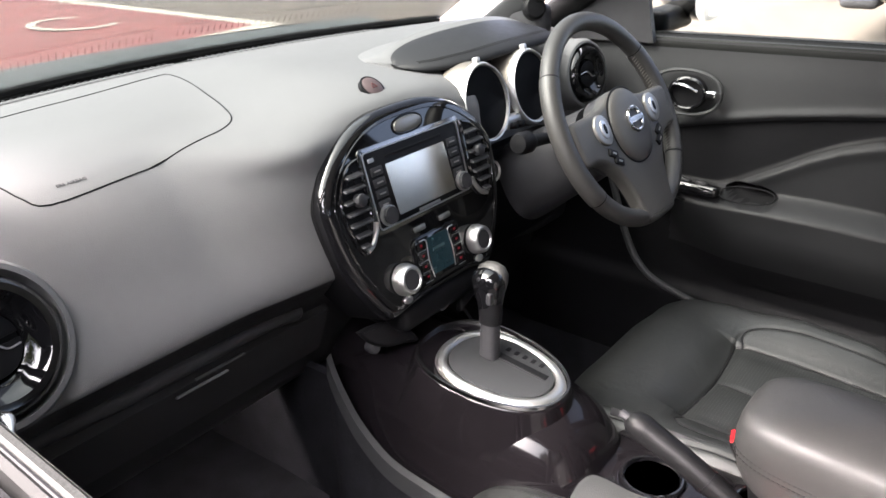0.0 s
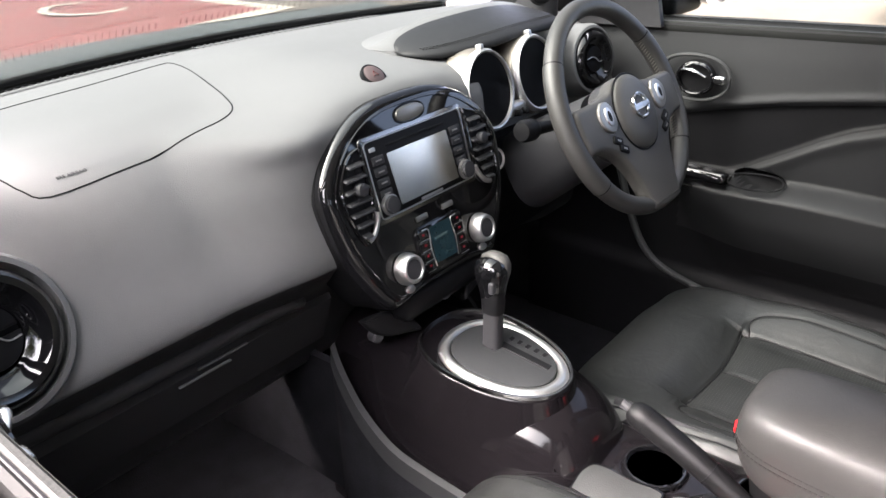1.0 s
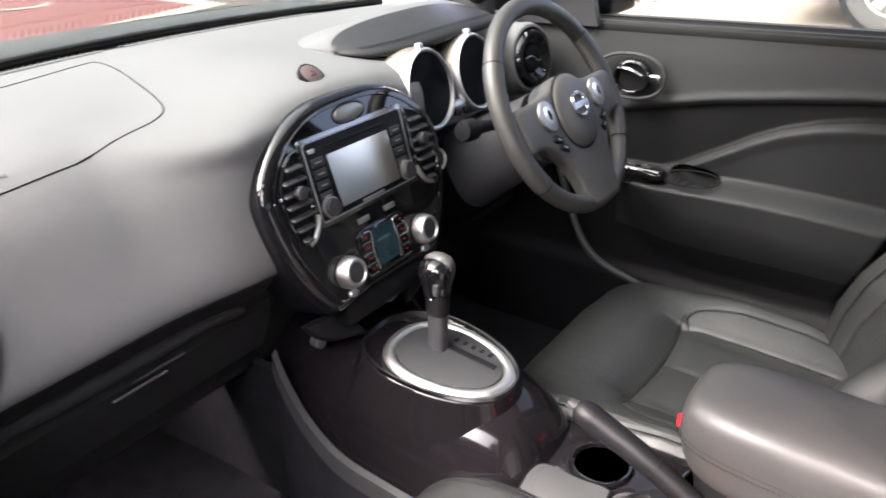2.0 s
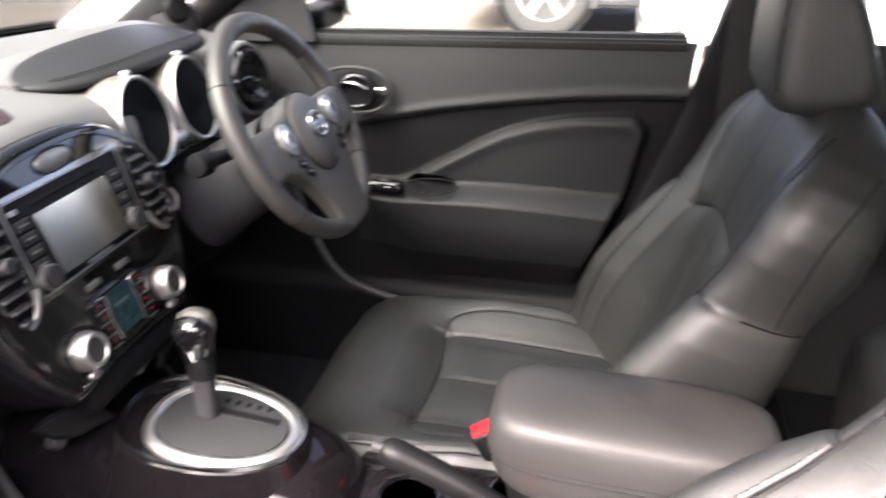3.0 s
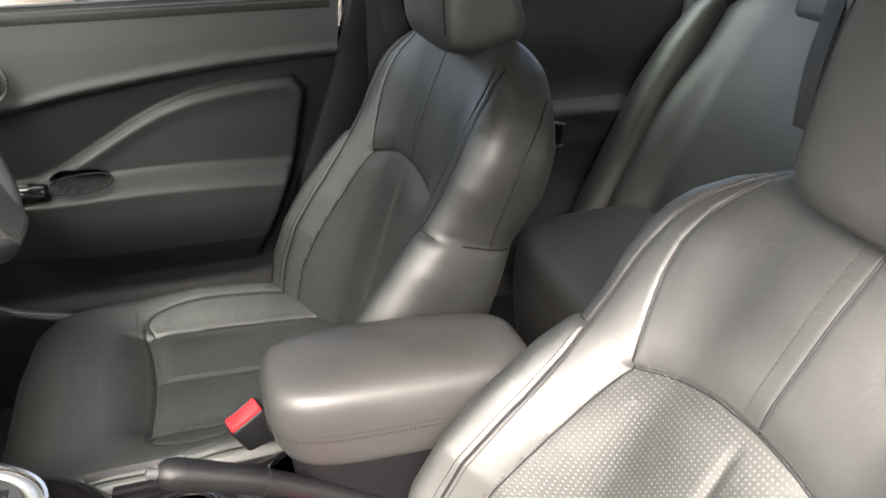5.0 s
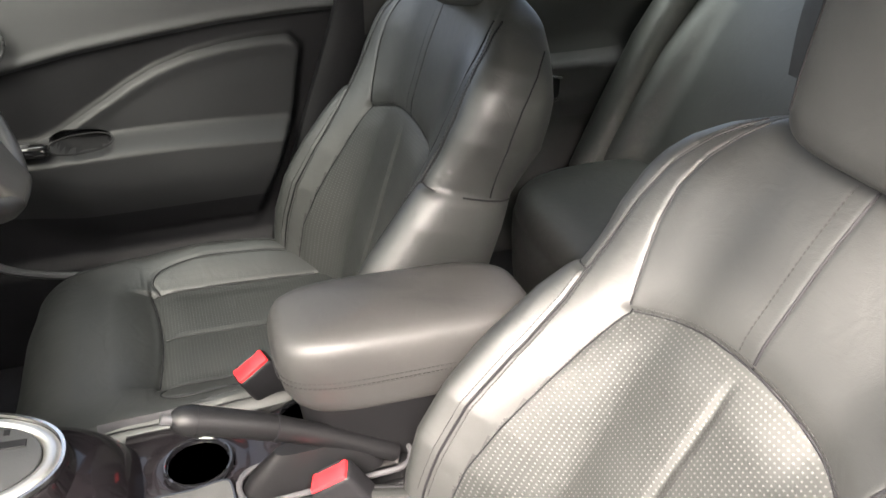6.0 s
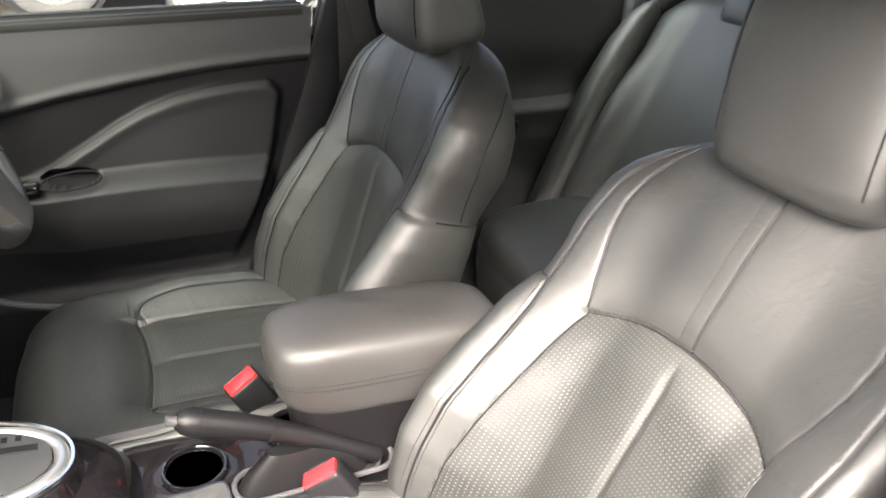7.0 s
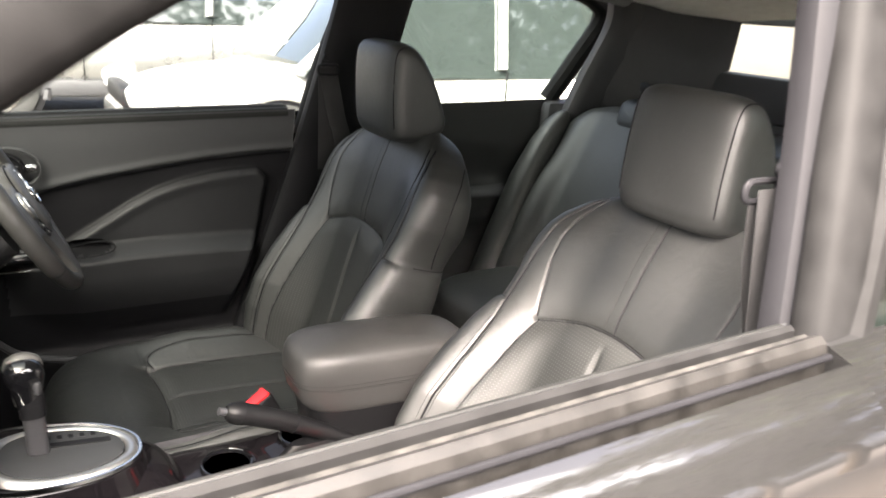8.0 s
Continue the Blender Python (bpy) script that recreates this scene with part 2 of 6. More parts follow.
def prism(outline, thick, m, bevel=0.0, seg=2):
    """Extrudes a flat outline of (x, y) along local z of m from 0 to thick, with rounded edges."""
    bm = bmesh.new()
    f = bm.faces.new([bm.verts.new((x, y, 0)) for x, y in outline])
    bm.normal_update()
    if f.normal.z < 0:
        bmesh.ops.reverse_faces(bm, faces=[f])
    g = bmesh.ops.extrude_face_region(bm, geom=[f])
    for v in g["geom"]:
        if isinstance(v, bmesh.types.BMVert):
            v.co.z = thick
    bmesh.ops.recalc_face_normals(bm, faces=bm.faces[:])
    if bevel:
        es = [e for e in bm.edges if abs(e.verts[0].co.z - e.verts[1].co.z) < 1e-7 and e.verts[0].co.z > thick / 2]
        bmesh.ops.bevel(bm, geom=es, offset=bevel, segments=seg, profile=0.5, affect="EDGES")
    bm.transform(m)
    return bm


def ring_prism(outer, inner, thick, m):
    """A flat frame between two outlines with as many points each, with depth."""
    rings = [[m @ Vector((x, y, z)) for x, y in o] for o, z in ((outer, 0), (outer, thick), (inner, thick), (inner, 0), (outer, 0))]
    bm = loft(rings, True, False)
    bmesh.ops.remove_doubles(bm, verts=bm.verts[:], dist=1e-7)
    return bm


def rrect(w, h, r, n=5, cx=0, cy=0):
    out = []
    for qx, qy, a0 in ((1, 1, 0), (-1, 1, 90), (-1, -1, 180), (1, -1, 270)):
        for k in range(n + 1):
            a = radians(a0 + 90 * k / n)
            out.append((cx + qx * (w / 2 - r) + r * math.cos(a), cy + qy * (h / 2 - r) + r * math.sin(a)))
    return out


def oval(a, b, n=40, p=2.0, cx=0, cy=0):
    out = []
    for k in range(n):
        t = 2 * math.pi * k / n
        c, s = math.cos(t), math.sin(t)
        out.append((cx + a * math.copysign(abs(c) ** (2 / p), c), cy + b * math.copysign(abs(s) ** (2 / p), s)))
    return out


def interp(x, xs, ys):
    return float(np.interp(x, xs, ys))


def facing(origin, normal, up=(0, 0, 1)):
    """A frame at origin whose z is the normal, whose y leans to up and whose x points right as seen from the front."""
    z = Vector(normal).normalized()
    x = Vector(up).cross(z).normalized()
    y = z.cross(x)
    M = Matrix((x, y, z)).transposed().to_4x4()
    M.translation = origin
    return M


def sstep(a, b, x):
    t = np.clip((x - a) / (b - a), 0, 1)
    return t * t * (3 - 2 * t)


def bell(d, w):
    return np.exp(-(d / w) ** 2)


def split_grid(P, UV, region, names, parent, wrap=False):
    """A grid of points (rows x columns) cut along its regions into parts that share their border."""
    nv, nu = P.shape[:2]
    V, T = P.reshape(-1, 3), UV.reshape(-1, 2)
    cols = nu if wrap else nu - 1
    i, j = np.meshgrid(np.arange(nv - 1), np.arange(cols), indexing="ij")
    j2 = (j + 1) % nu
    F = np.stack([i * nu + j, i * nu + j2, (i + 1) * nu + j2, (i + 1) * nu + j], -1).reshape(-1, 4)
    R = region[:-1, :cols].reshape(-1)
    made = {}
    for key, (name, material, label) in names.items():
        f = F[R == key]
        if not len(f):
            continue
        used, inv = np.unique(f, return_inverse=True)
        made[key] = solid(name, V[used].tolist(), inv.reshape(-1, 4).tolist(), material, parent, label, T[used], smooth=180)
    return made


# ---- ground outside ----
def rise(x):
    """The car park climbs gently on the driver's side."""
    return .03 * min(max(x - 1.2, 0), 6)


def ground_sheet(name, xs, y0, y1, lift, material, label):
    V = [(x, y, rise(x) + lift) for x in xs for y in (y0, y1)]
    F = [(2 * i, 2 * i + 2, 2 * i + 3, 2 * i + 1) for i in range(len(xs) - 1)]
    return tagged(solid(name, V, F, material, None, smooth=0), label, kind="structure")


ground_sheet("ground", [-400, -20, 1.2, 2, 4, 6, 7.2, 40, 400], -400, 400, 0, ASPHALT, "pale tan paved car park ground in daylight")
ground_sheet("road_marking", [0.2, 1.2, 2, 3, 4.6], 6.6, 13, .004, REDPAVE, "faded red painted parking bay on paving")
ground_sheet("road_marking", [4.6, 4.8], 6.3, 13, .006, WHITEPAINT, "worn cream painted line beside a bay")
ground_sheet("road_marking", [0.2, 1.2, 2, 3, 4.6], 6.3, 6.6, .006, WHITEPAINT, "worn cream painted line before a bay")
bm = tube([(3.7 + .45 * math.cos(a), 8.9 + .6 * math.sin(a), rise(3.7) + .01) for a in np.linspace(.4, 5.4, 24)], .06, 6, squash=.05)
tagged(part("road_marking", bm, WHITEPAINT), "worn white painted symbol in the red bay", kind="structure")

# ---- car shell ----
def xw(z):
    return .725 - .30 * max(0, z - 1.08)


def shell(name, bm, material, label, smooth=35, parent=None):
    ob = part(name, bm, material, parent, smooth=smooth)
    return tagged(ob, label, kind="structure")


shell("floor", rbox(0, -.55, .285, 1.46, 2.7, .03, .005), CARPET, "black carpeted car floor")
for sg, side in ((1, "driver"), (-1, "passenger")):
    shell("wall_kick", rbox(sg * .722, .64, .64, .02, .40, .72, .005), CARPET, f"dark kick panel on the {side} side of the footwell")
shell("wall_front", rbox(0, .80, .62, 1.46, .04, .72, .01), CARPET, "dark bulkhead ahead of the footwells")
rings = []
for y, zc, w in ((-.02, 1.475, .52), (-.12, 1.50, .575), (-.3, 1.515, .59), (-.7, 1.515, .59), (-1.2, 1.485, .57), (-1.6, 1.43, .53), (-1.78, 1.39, .50)):
    under = [Vector((w * t, y, zc - .035 * t * t)) for t in np.linspace(-1, 1, 13)]
    over = [p + Vector((0, 0, .035)) for p in under[::-1]]
    rings.append(under + over)
shell("ceiling", loft(rings), HEADLINER, "grey cloth headliner of the car roof")
rings = []
for y, zc, w in ((0.0, 1.515, .54), (-.12, 1.54, .60), (-.3, 1.555, .62), (-.7, 1.555, .62), (-1.2, 1.525, .60), (-1.6, 1.47, .56), (-1.82, 1.425, .53)):
    under = [Vector((w * t, y, zc - .04 * t * t)) for t in np.linspace(-1, 1, 13)]
    over = [p + Vector((0, 0, .012)) for p in under[::-1]]
    rings.append(under + over)
shell("roof", loft(rings), PAINT, "black painted steel car roof")


def bar(pts, w, t, n=6):
    """A rounded trim bar along a path: w wide along y, t thick along x."""
    path = smooth_path(pts, n)
    rings = []
    for p in path:
        rings.append([p + Vector((x, y, 0)) for x, y in oval(t / 2, w / 2, 20, 3)])
    return loft(rings)


for sg, side in ((1, "driver"), (-1, "passenger")):
    shell("trim_a_pillar", bar([(sg * .665, .54, 1.07), (sg * .62, .24, 1.275), (sg * .575, 0, 1.435), (sg * .55, -.14, 1.50)], .10, .05), DOORTRIM, f"grey plastic {side} side windscreen pillar trim")
    shell("trim_b_pillar", bar([(sg * .705, -.47, .34), (sg * .715, -.56, .62), (sg * .712, -.675, .95), (sg * .692, -.70, 1.05), (sg * .645, -.745, 1.26), (sg * .59, -.785, 1.49)], .20, .055), DARKER, f"dark plastic {side} side centre pillar trim")
    shell("trim_c_pillar", bar([(sg * .68, -1.50, 1.0), (sg * .64, -1.56, 1.2), (sg * .60, -1.60, 1.35), (sg * .57, -1.56, 1.46)], .22, .06), DARK, f"dark {side} side rear pillar trim")
    shell("trim_cant_rail", loft([[Vector((sg * (w + dx), y, z + dz)) for dx, dz in oval(.035, .03, 12)] for y, z, w in ((-.1, 1.462, .57), (-.4, 1.478, .59), (-.8, 1.478, .59), (-1.2, 1.46, .575), (-1.5, 1.42, .55))]), SOFT, f"grey {side} side roof rail trim")
    shell("wall_quarter", rbox(sg * .70, -1.62, .72, .05, .5, .78, .02), DARK, f"dark {side} side boot trim panel")
for sg, side in ((1, "driver"), (-1, "passenger")):
    panel = [[Vector((sg * x0, y0, z)), Vector((sg * (x0 + x1) / 2 + sg * .02, (y0 + y1) / 2, z)), Vector((sg * x1, y1, z)), Vector((sg * (x1 + .03), y1 - .03, z)), Vector((sg * (x0 + x1) / 2 + sg * .07, (y0 + y1) / 2 - .03, z)), Vector((sg * (x0 + .05), y0, z))] for z, x0, y0, x1, y1 in ((.98, .66, -1.46, .50, -1.84), (1.12, .645, -1.49, .46, -1.85), (1.25, .62, -1.53, .425, -1.83), (1.38, .585, -1.57, .37, -1.78), (1.47, .55, -1.56, .34, -1.74))]
    shell("trim_c_panel", loft(panel), DARK, f"broad dark {side} side rear pillar panel")
shell("wall_rear", rbox(0, -1.86, .72, 1.4, .05, .8, .02), DARK, "dark tailgate trim panel")
shell("trim_header", rbox(0, -.06, 1.482, 1.08, .10, .04, .015), HEADLINER, "grey windscreen header trim")
tail = rbox(0, -1.83, 1.165, 1.2, .04, .13, .02)
shell("trim_tailgate", tail, DARK, "dark trim under the rear window")
bm = prism([(-.52, 0), (.52, 0), (.44, .3), (-.44, .3)], .004, facing((0, -1.86, 1.215), (0, -.92, .38)))
shell("window_rear", bm, REARGLASS, "tinted rear window glass", smooth=0)
# windscreen: curved glass between cowl and roof
rings = []
for t in np.linspace(0, 1, 9):
    y, z, w = .90 - .92 * t, 1.060 + .425 * t + .03 * math.sin(math.pi * t), .69 - .15 * t
    front = [Vector((w * u, y - .16 * u * u * (1 - .5 * t), z)) for u in np.linspace(-1, 1, 15)]
    rings.append(front + [p + Vector((0, .003, .004)) for p in front[::-1]])
shell("window_windscreen", loft(rings), SCREENGLASS, "curved windscreen glass")
frit = []
for t in np.linspace(.0, .028, 5):
    y, z, w = .897 - .92 * t, 1.0595 + .425 * t + .03 * math.sin(math.pi * t), .69 - .15 * t
    row = [Vector((w * u, y - .16 * u * u * (1 - .5 * t) - .004, z - .002)) for u in np.linspace(-1, 1, 15)]
    frit.append(row + [p + Vector((0, .001, .0015)) for p in row[::-1]])
shell("window_frit", loft(frit), mat("grey_ceramic_frit", (.05, .055, .055), .35, var=.2, scale=5), "dark grey printed band along the foot of the windscreen")
# cowl, bonnet and wiper beyond the glass
rings = []
for y, z, w in ((.86, 1.044, .70), (.93, 1.034, .72), (1.03, 1.048, .735), (1.13, 1.055, .745), (1.20, 1.056, .75)):
    rings.append([Vector((w * u, y - .16 * u * u, z)) for u in np.linspace(-1, 1, 15)] + [Vector((w * u, y - .16 * u * u, z - .03)) for u in np.linspace(1, -1, 15)])
shell("trim_cowl", loft(rings), mat("grey_cowl_plastic", (.05, .058, .058), .6, spec=.2, var=.2, scale=5), "grey plastic cowl below the windscreen")
rings = []
for y, z, w in ((1.03, 1.042, .76), (1.2, 1.050, .79), (1.45, 1.02, .78), (1.65, .95, .74), (1.78, .84, .68)):
    rings.append([Vector((w * u, y - .17 * u * u, z - .05 * u * u + .02 * bell(np.float64(abs(u) - .8), .15))) for u in np.linspace(-1, 1, 25)] + [Vector((w * u, y - .17 * u * u, z - .05 * u * u - .03)) for u in np.linspace(1, -1, 25)])
shell("bonnet", loft(rings), PAINT, "glossy black painted car bonnet")
shell("bumper", rbox(0, 1.72, .55, 1.5, .3, .5, .12, 4), PAINT, "glossy black front bumper of the car")
for off, y in ((-.35, .93), (.22, .945)):
    w = thing("wiper", "black windscreen wiper at rest on the cowl", "wiper", at=(off, y, 1.04))
    part("arm", tube(smooth_path([(off + .30, y - .02, 1.040), (off + .1, y - .005, 1.046), (off - .1, y - .015, 1.048)], 6), .007, 8), DARKER, w)
    part("blade", rbox(off - .02, y - .02, 1.043, .52, .012, .018, .004, m=pose(0, 0, 0, 0, 0, 3)), RUBBER, w)


# ---- doors ----
def belt(y):
    return 1.079 - .024 * y


def door_front(sg, label):
    """A front door: trim panel as relief, armrest, pull, handle, switches, sill strips and outer skin."""
    door = thing("car_door", label, "car door", "front doors", (sg * .72, -.05, .35))
    ny = 220
    u, k = np.meshgrid(np.linspace(0, 1, ny), np.linspace(0, 5, 196), indexing="ij")
    z = .285 + .787 * k / 5
    for turn in range(4):
        y = .46 - u * (.46 - np.interp(z, [.28, .48, .70, .80, .96, 1.1], [-.36, -.425, -.52, -.558, -.588, -.598]))
        zb = belt(y)
        z2 = np.interp(y, [-.62, -.5, -.38, -.25, -.12, 0, .1, .46], [.988, .983, .974, .957, .937, .912, .887, .84])
        armtop = .774 + .006 * np.sin(np.clip((y + .45) / .4, 0, 1) * 3.14)
        zc = np.interp(y, [-.52, -.495, -.44, -.38, -.31, -.25, -.20, -.15, -.10, -.06, 0], [.947, .947, .945, .939, .925, .905, .880, .850, .821, .797, .777])
        zc = np.maximum(zc - .022 * sstep(.905, .945, u) ** 2, armtop + .008)
        knots = [np.full(z.shape, .285), np.full(z.shape, .63), armtop + .004, zc, z2, zb]
        z = sum(np.where((k >= a) & ((k < a + 1) | (a == 4)), knots[a] + (knots[a + 1] - knots[a]) * (k - a), 0) for a in range(5))
    prot = .012 * sstep(-.006, .012, z - z2) - .003 * sstep(.07, .005, zb - z)
    prot = prot + .004 * bell(z - z2 - .012, .01)
    inl = sstep(.953, .935, u) * sstep(0.0, -.05, y)
    ins = inl * sstep(.010, -.014, z - zc) * sstep(.755, .775, z)
    prot = prot + .014 * ins + .004 * inl * bell(z - zc + .014, .016) * sstep(.775, .81, z)
    arm = sstep(.10, .02, y) * sstep(.955, .925, u)
    shelf = sstep(armtop + .016, armtop - .022, z)
    bulge = shelf * sstep(.52, .72, z - .10 * sstep(-.1, .1, y))
    prot = prot + arm * (.066 * bulge - .014 * shelf * ins)
    prot = prot + sstep(.54, .50, z) * .02 - .006 * bell(z - .565, .006) * sstep(-.10, -.13, y) * sstep(-.42, -.38, y)
    cup = np.sqrt(((y + .100) / .052) ** 2 + ((z - .782 - .06 * (y + .1)) / .019) ** 2)
    prot = prot - .032 * sstep(1.04, .9, cup)
    X = sg * (.722 - prot)
    P = np.stack([X, y, z], -1)
    if sg > 0:
        P = P[::-1]
        z, y, inl, arm, k, cup = (q[::-1] for q in (z, y, inl, arm, k, cup))
    reg = np.full(z.shape, 2)
    reg[k >= 4] = 1
    reg[(inl > .5) & (k >= 2) & (k < 3)] = 3
    reg[(arm > .3) & (k >= 1) & (k < 2)] = 4
    reg[k < 1] = 5
    reg[cup < 1.0] = 6
    split_grid(P, np.stack([y, z], -1), reg, {1: ("upper_trim", DOORTRIM, "grey soft-grained upper trim"), 2: ("trim_panel", DARKER, "dark trim band"), 3: ("insert", VINYL, "black leatherette insert"), 4: ("armrest", VINYL, "padded armrest"), 5: ("lower_trim", DARKER, ""), 6: ("pull_cup", DARKER, "dark hollow pull cup")}, door)
    # pull cup on the armrest
    part("cup_rim", tube([Vector((sg * (.674 + .9 * (zz - .787)), -.100 + yy_, zz)) for yy_, zz in ((.054 * a, .787 + .0135 * b - .055 * .054 * a) for a, b in oval(1, 1, 44, 2.4))], .0016, 8, True), DARKER, door, "raised rim of the pull cup")
    # switch panel ahead of it
    sw = part("switch_panel", rbox(sg * .690, .03, .775, .07, .15, .026, .010, 3, pose(0, 0, 0, 0, sg * 18, 0)), PIANO, door, "gloss black window switch panel")
    for k in range(3):
        part("window_switch", rbox(sg * (.682 - .004 * k), .065 - .035 * k, .793, .022, .022, .010, .004, 2, pose(0, 0, 0, 12, sg * 18, 0)), DARK, sw)
    part("chrome_strip", rbox(sg * .664, .01, .755, .004, .19, .004, .0015), CHROME, door)
    # inner handle in its bowl
    hc = Vector((sg * .694, .052, .977))
    hm = facing(hc, (-sg, 0, .05))
    bowl = part("handle_bowl", lathe([(.001, -.006), (.026, -.005), (.030, .006), (.033, .007), (.036, .002)], hm @ Matrix.Diagonal((1.15, 1, 1, 1))), DARKER, door, "dark recessed handle bowl")
    part("chrome_ring", tube([hm @ Vector((x, yv, .012)) for x, yv in oval(.037, .031, 40)], .0036, 8, True), PIANO, bowl)
    part("handle_lever", tube(smooth_path([hm @ Vector(p) for p in ((-.034, .014, .008), (-.005, .018, .022), (.026, .006, .020))], 6), .0050, 10, squash=.7), CHROME, bowl)
    part("lock_knob", rbox(hc.x - sg * .012, hc.y - .052, hc.z + .002, .012, .024, .018, .005, 3), CHROME, bowl)
    part("handle_surround", tube([hm @ Vector((x - .006 * sg, yv, .004)) for x, yv in oval(.075, .045, 48, 2.3)], .004, 8, True), DOORTRIM, door)
    # sill: trim cap, inner lip, slot, outer strip
    ys = np.linspace(.44, -.58, 14)
    def strip(profile):
        return loft([[Vector((sg * px, yv, belt(yv) + pz)) for px, pz in profile] for yv in ys])
    part("sill_cap", strip([(.7122, -.014), (.7132, -.001), (.7160, .0035), (.7205, .0045), (.7250, .001), (.7258, -.03), (.716, -.03)]), SILL, door, "dusty dark sill cap")
    part("inner_seal", strip([(.7262, -.03), (.7262, .004), (.7295, .008), (.7338, .004), (.7348, -.03)]), RUBBER, door)
    part("slot", strip([(.7351, -.05), (.7351, -.012), (.7426, -.012), (.7426, -.05)]), DARKER, door)
    part("glass_wiper", strip([(.743, -.03), (.7428, .000), (.745, .005), (.749, .003), (.7513, -.004), (.7513, -.03)]), CHALKY, door, "chalky weathered rubber wiper lip")
    part("outer_seal", strip([(.7517, -.03), (.7517, -.002), (.754, .007), (.760, .010), (.767, .005), (.770, -.006), (.7705, -.03)]), BELT, door, "weathered gloss outer window strip")
    # outer skin
    rings = []
    for yv in np.linspace(.47, -.60, 10):
        rings.append([Vector((sg * px, yv, pz + (belt(yv) - 1.08 if pz > 1 else 0))) for px, pz in ((.7745, 1.052), (.7765, 1.063), (.781, 1.066), (.792, 1.063), (.806, 1.053), (.822, 1.036), (.838, 1.006), (.850, .955), (.858, .87), (.862, .72), (.85, .56), (.835, .45), (.82, .33), (.80, .33), (.815, .45), (.835, .72), (.82, .93), (.79, 1.02), (.7745, 1.040))])
    part("outer_skin", loft(rings), PAINT, door, "glossy black painted door skin")
    # dark lines between the strips, and the mirror sail inside the front corner
    part("strip_line", tube([Vector((sg * .7725, yv, belt(yv) - .006)) for yv in ys], .0032, 8), DARKER, door)
    part("strip_line", tube([Vector((sg * .7258, yv, belt(yv) + .0032)) for yv in ys], .0022, 8), DARKER, door)
    part("strip_line", tube([Vector((sg * .7515, yv, belt(yv) + .0035)) for yv in ys], .0018, 8), DARKER, door)
    sail = [(.45, 1.06), (.140, 1.068), (.158, 1.15), (.170, 1.215), (.30, 1.140)]
    part("mirror_sail", prism([(-yv * sg, zv - 1.06) for yv, zv in sail], .016, facing((sg * .712, 0, 1.06), (-sg, 0, .02), (0, 0, 1))), DARK, door, "dark triangular mirror sail trim")
    # window frame
    fr = [(.45, 1.060), (.30, 1.172), (.10, 1.306), (-.06, 1.406), (-.2, 1.464), (-.40, 1.492), (-.73, 1.488)]
    path = smooth_path([(sg * (xw(b) + .008), a, b) for a, b in fr], 5)
    part("window_frame", loft([[p + Vector((sg * x, 0, yv)) for x, yv in oval(.030, .042, 16, 3)] for p in path]), RUBBER, door, "window frame")
    path = smooth_path([(sg * (xw(b) + .008), a, b) for a, b in ((-.636, 1.03), (-.672, 1.2), (-.715, 1.35), (-.745, 1.475))], 5)
    part("window_frame", loft([[p + Vector((sg * x, yv, 0)) for x, yv in oval(.024, .035, 16, 3)] for p in path]), RUBBER, door, "rear upright of the window frame")
    if sg > 0:
        # the driver's window is wound up
        edge = [(.41, 1.075), (.29, 1.165), (.10, 1.298), (-.06, 1.40), (-.2, 1.458), (-.40, 1.486), (-.70, 1.484), (-.665, 1.25), (-.63, 1.06)]
        pane = bmesh.new()
        pane.faces.new([pane.verts.new(p) for p in [(sg * (xw(b) + .014), a, b) for a, b in edge]])
        g = bmesh.ops.extrude_face_region(pane, geom=pane.faces[:])
        for v in g["geom"]:
            if isinstance(v, bmesh.types.BMVert):
                v.co.x += sg * .004
        part("pane", pane, GLASS, door, "closed window glass", smooth=0)
    return door


door_front(1, "closed driver's door with grey trim, dark insert and armrest")
door_front(-1, "closed passenger door with its window wound down")


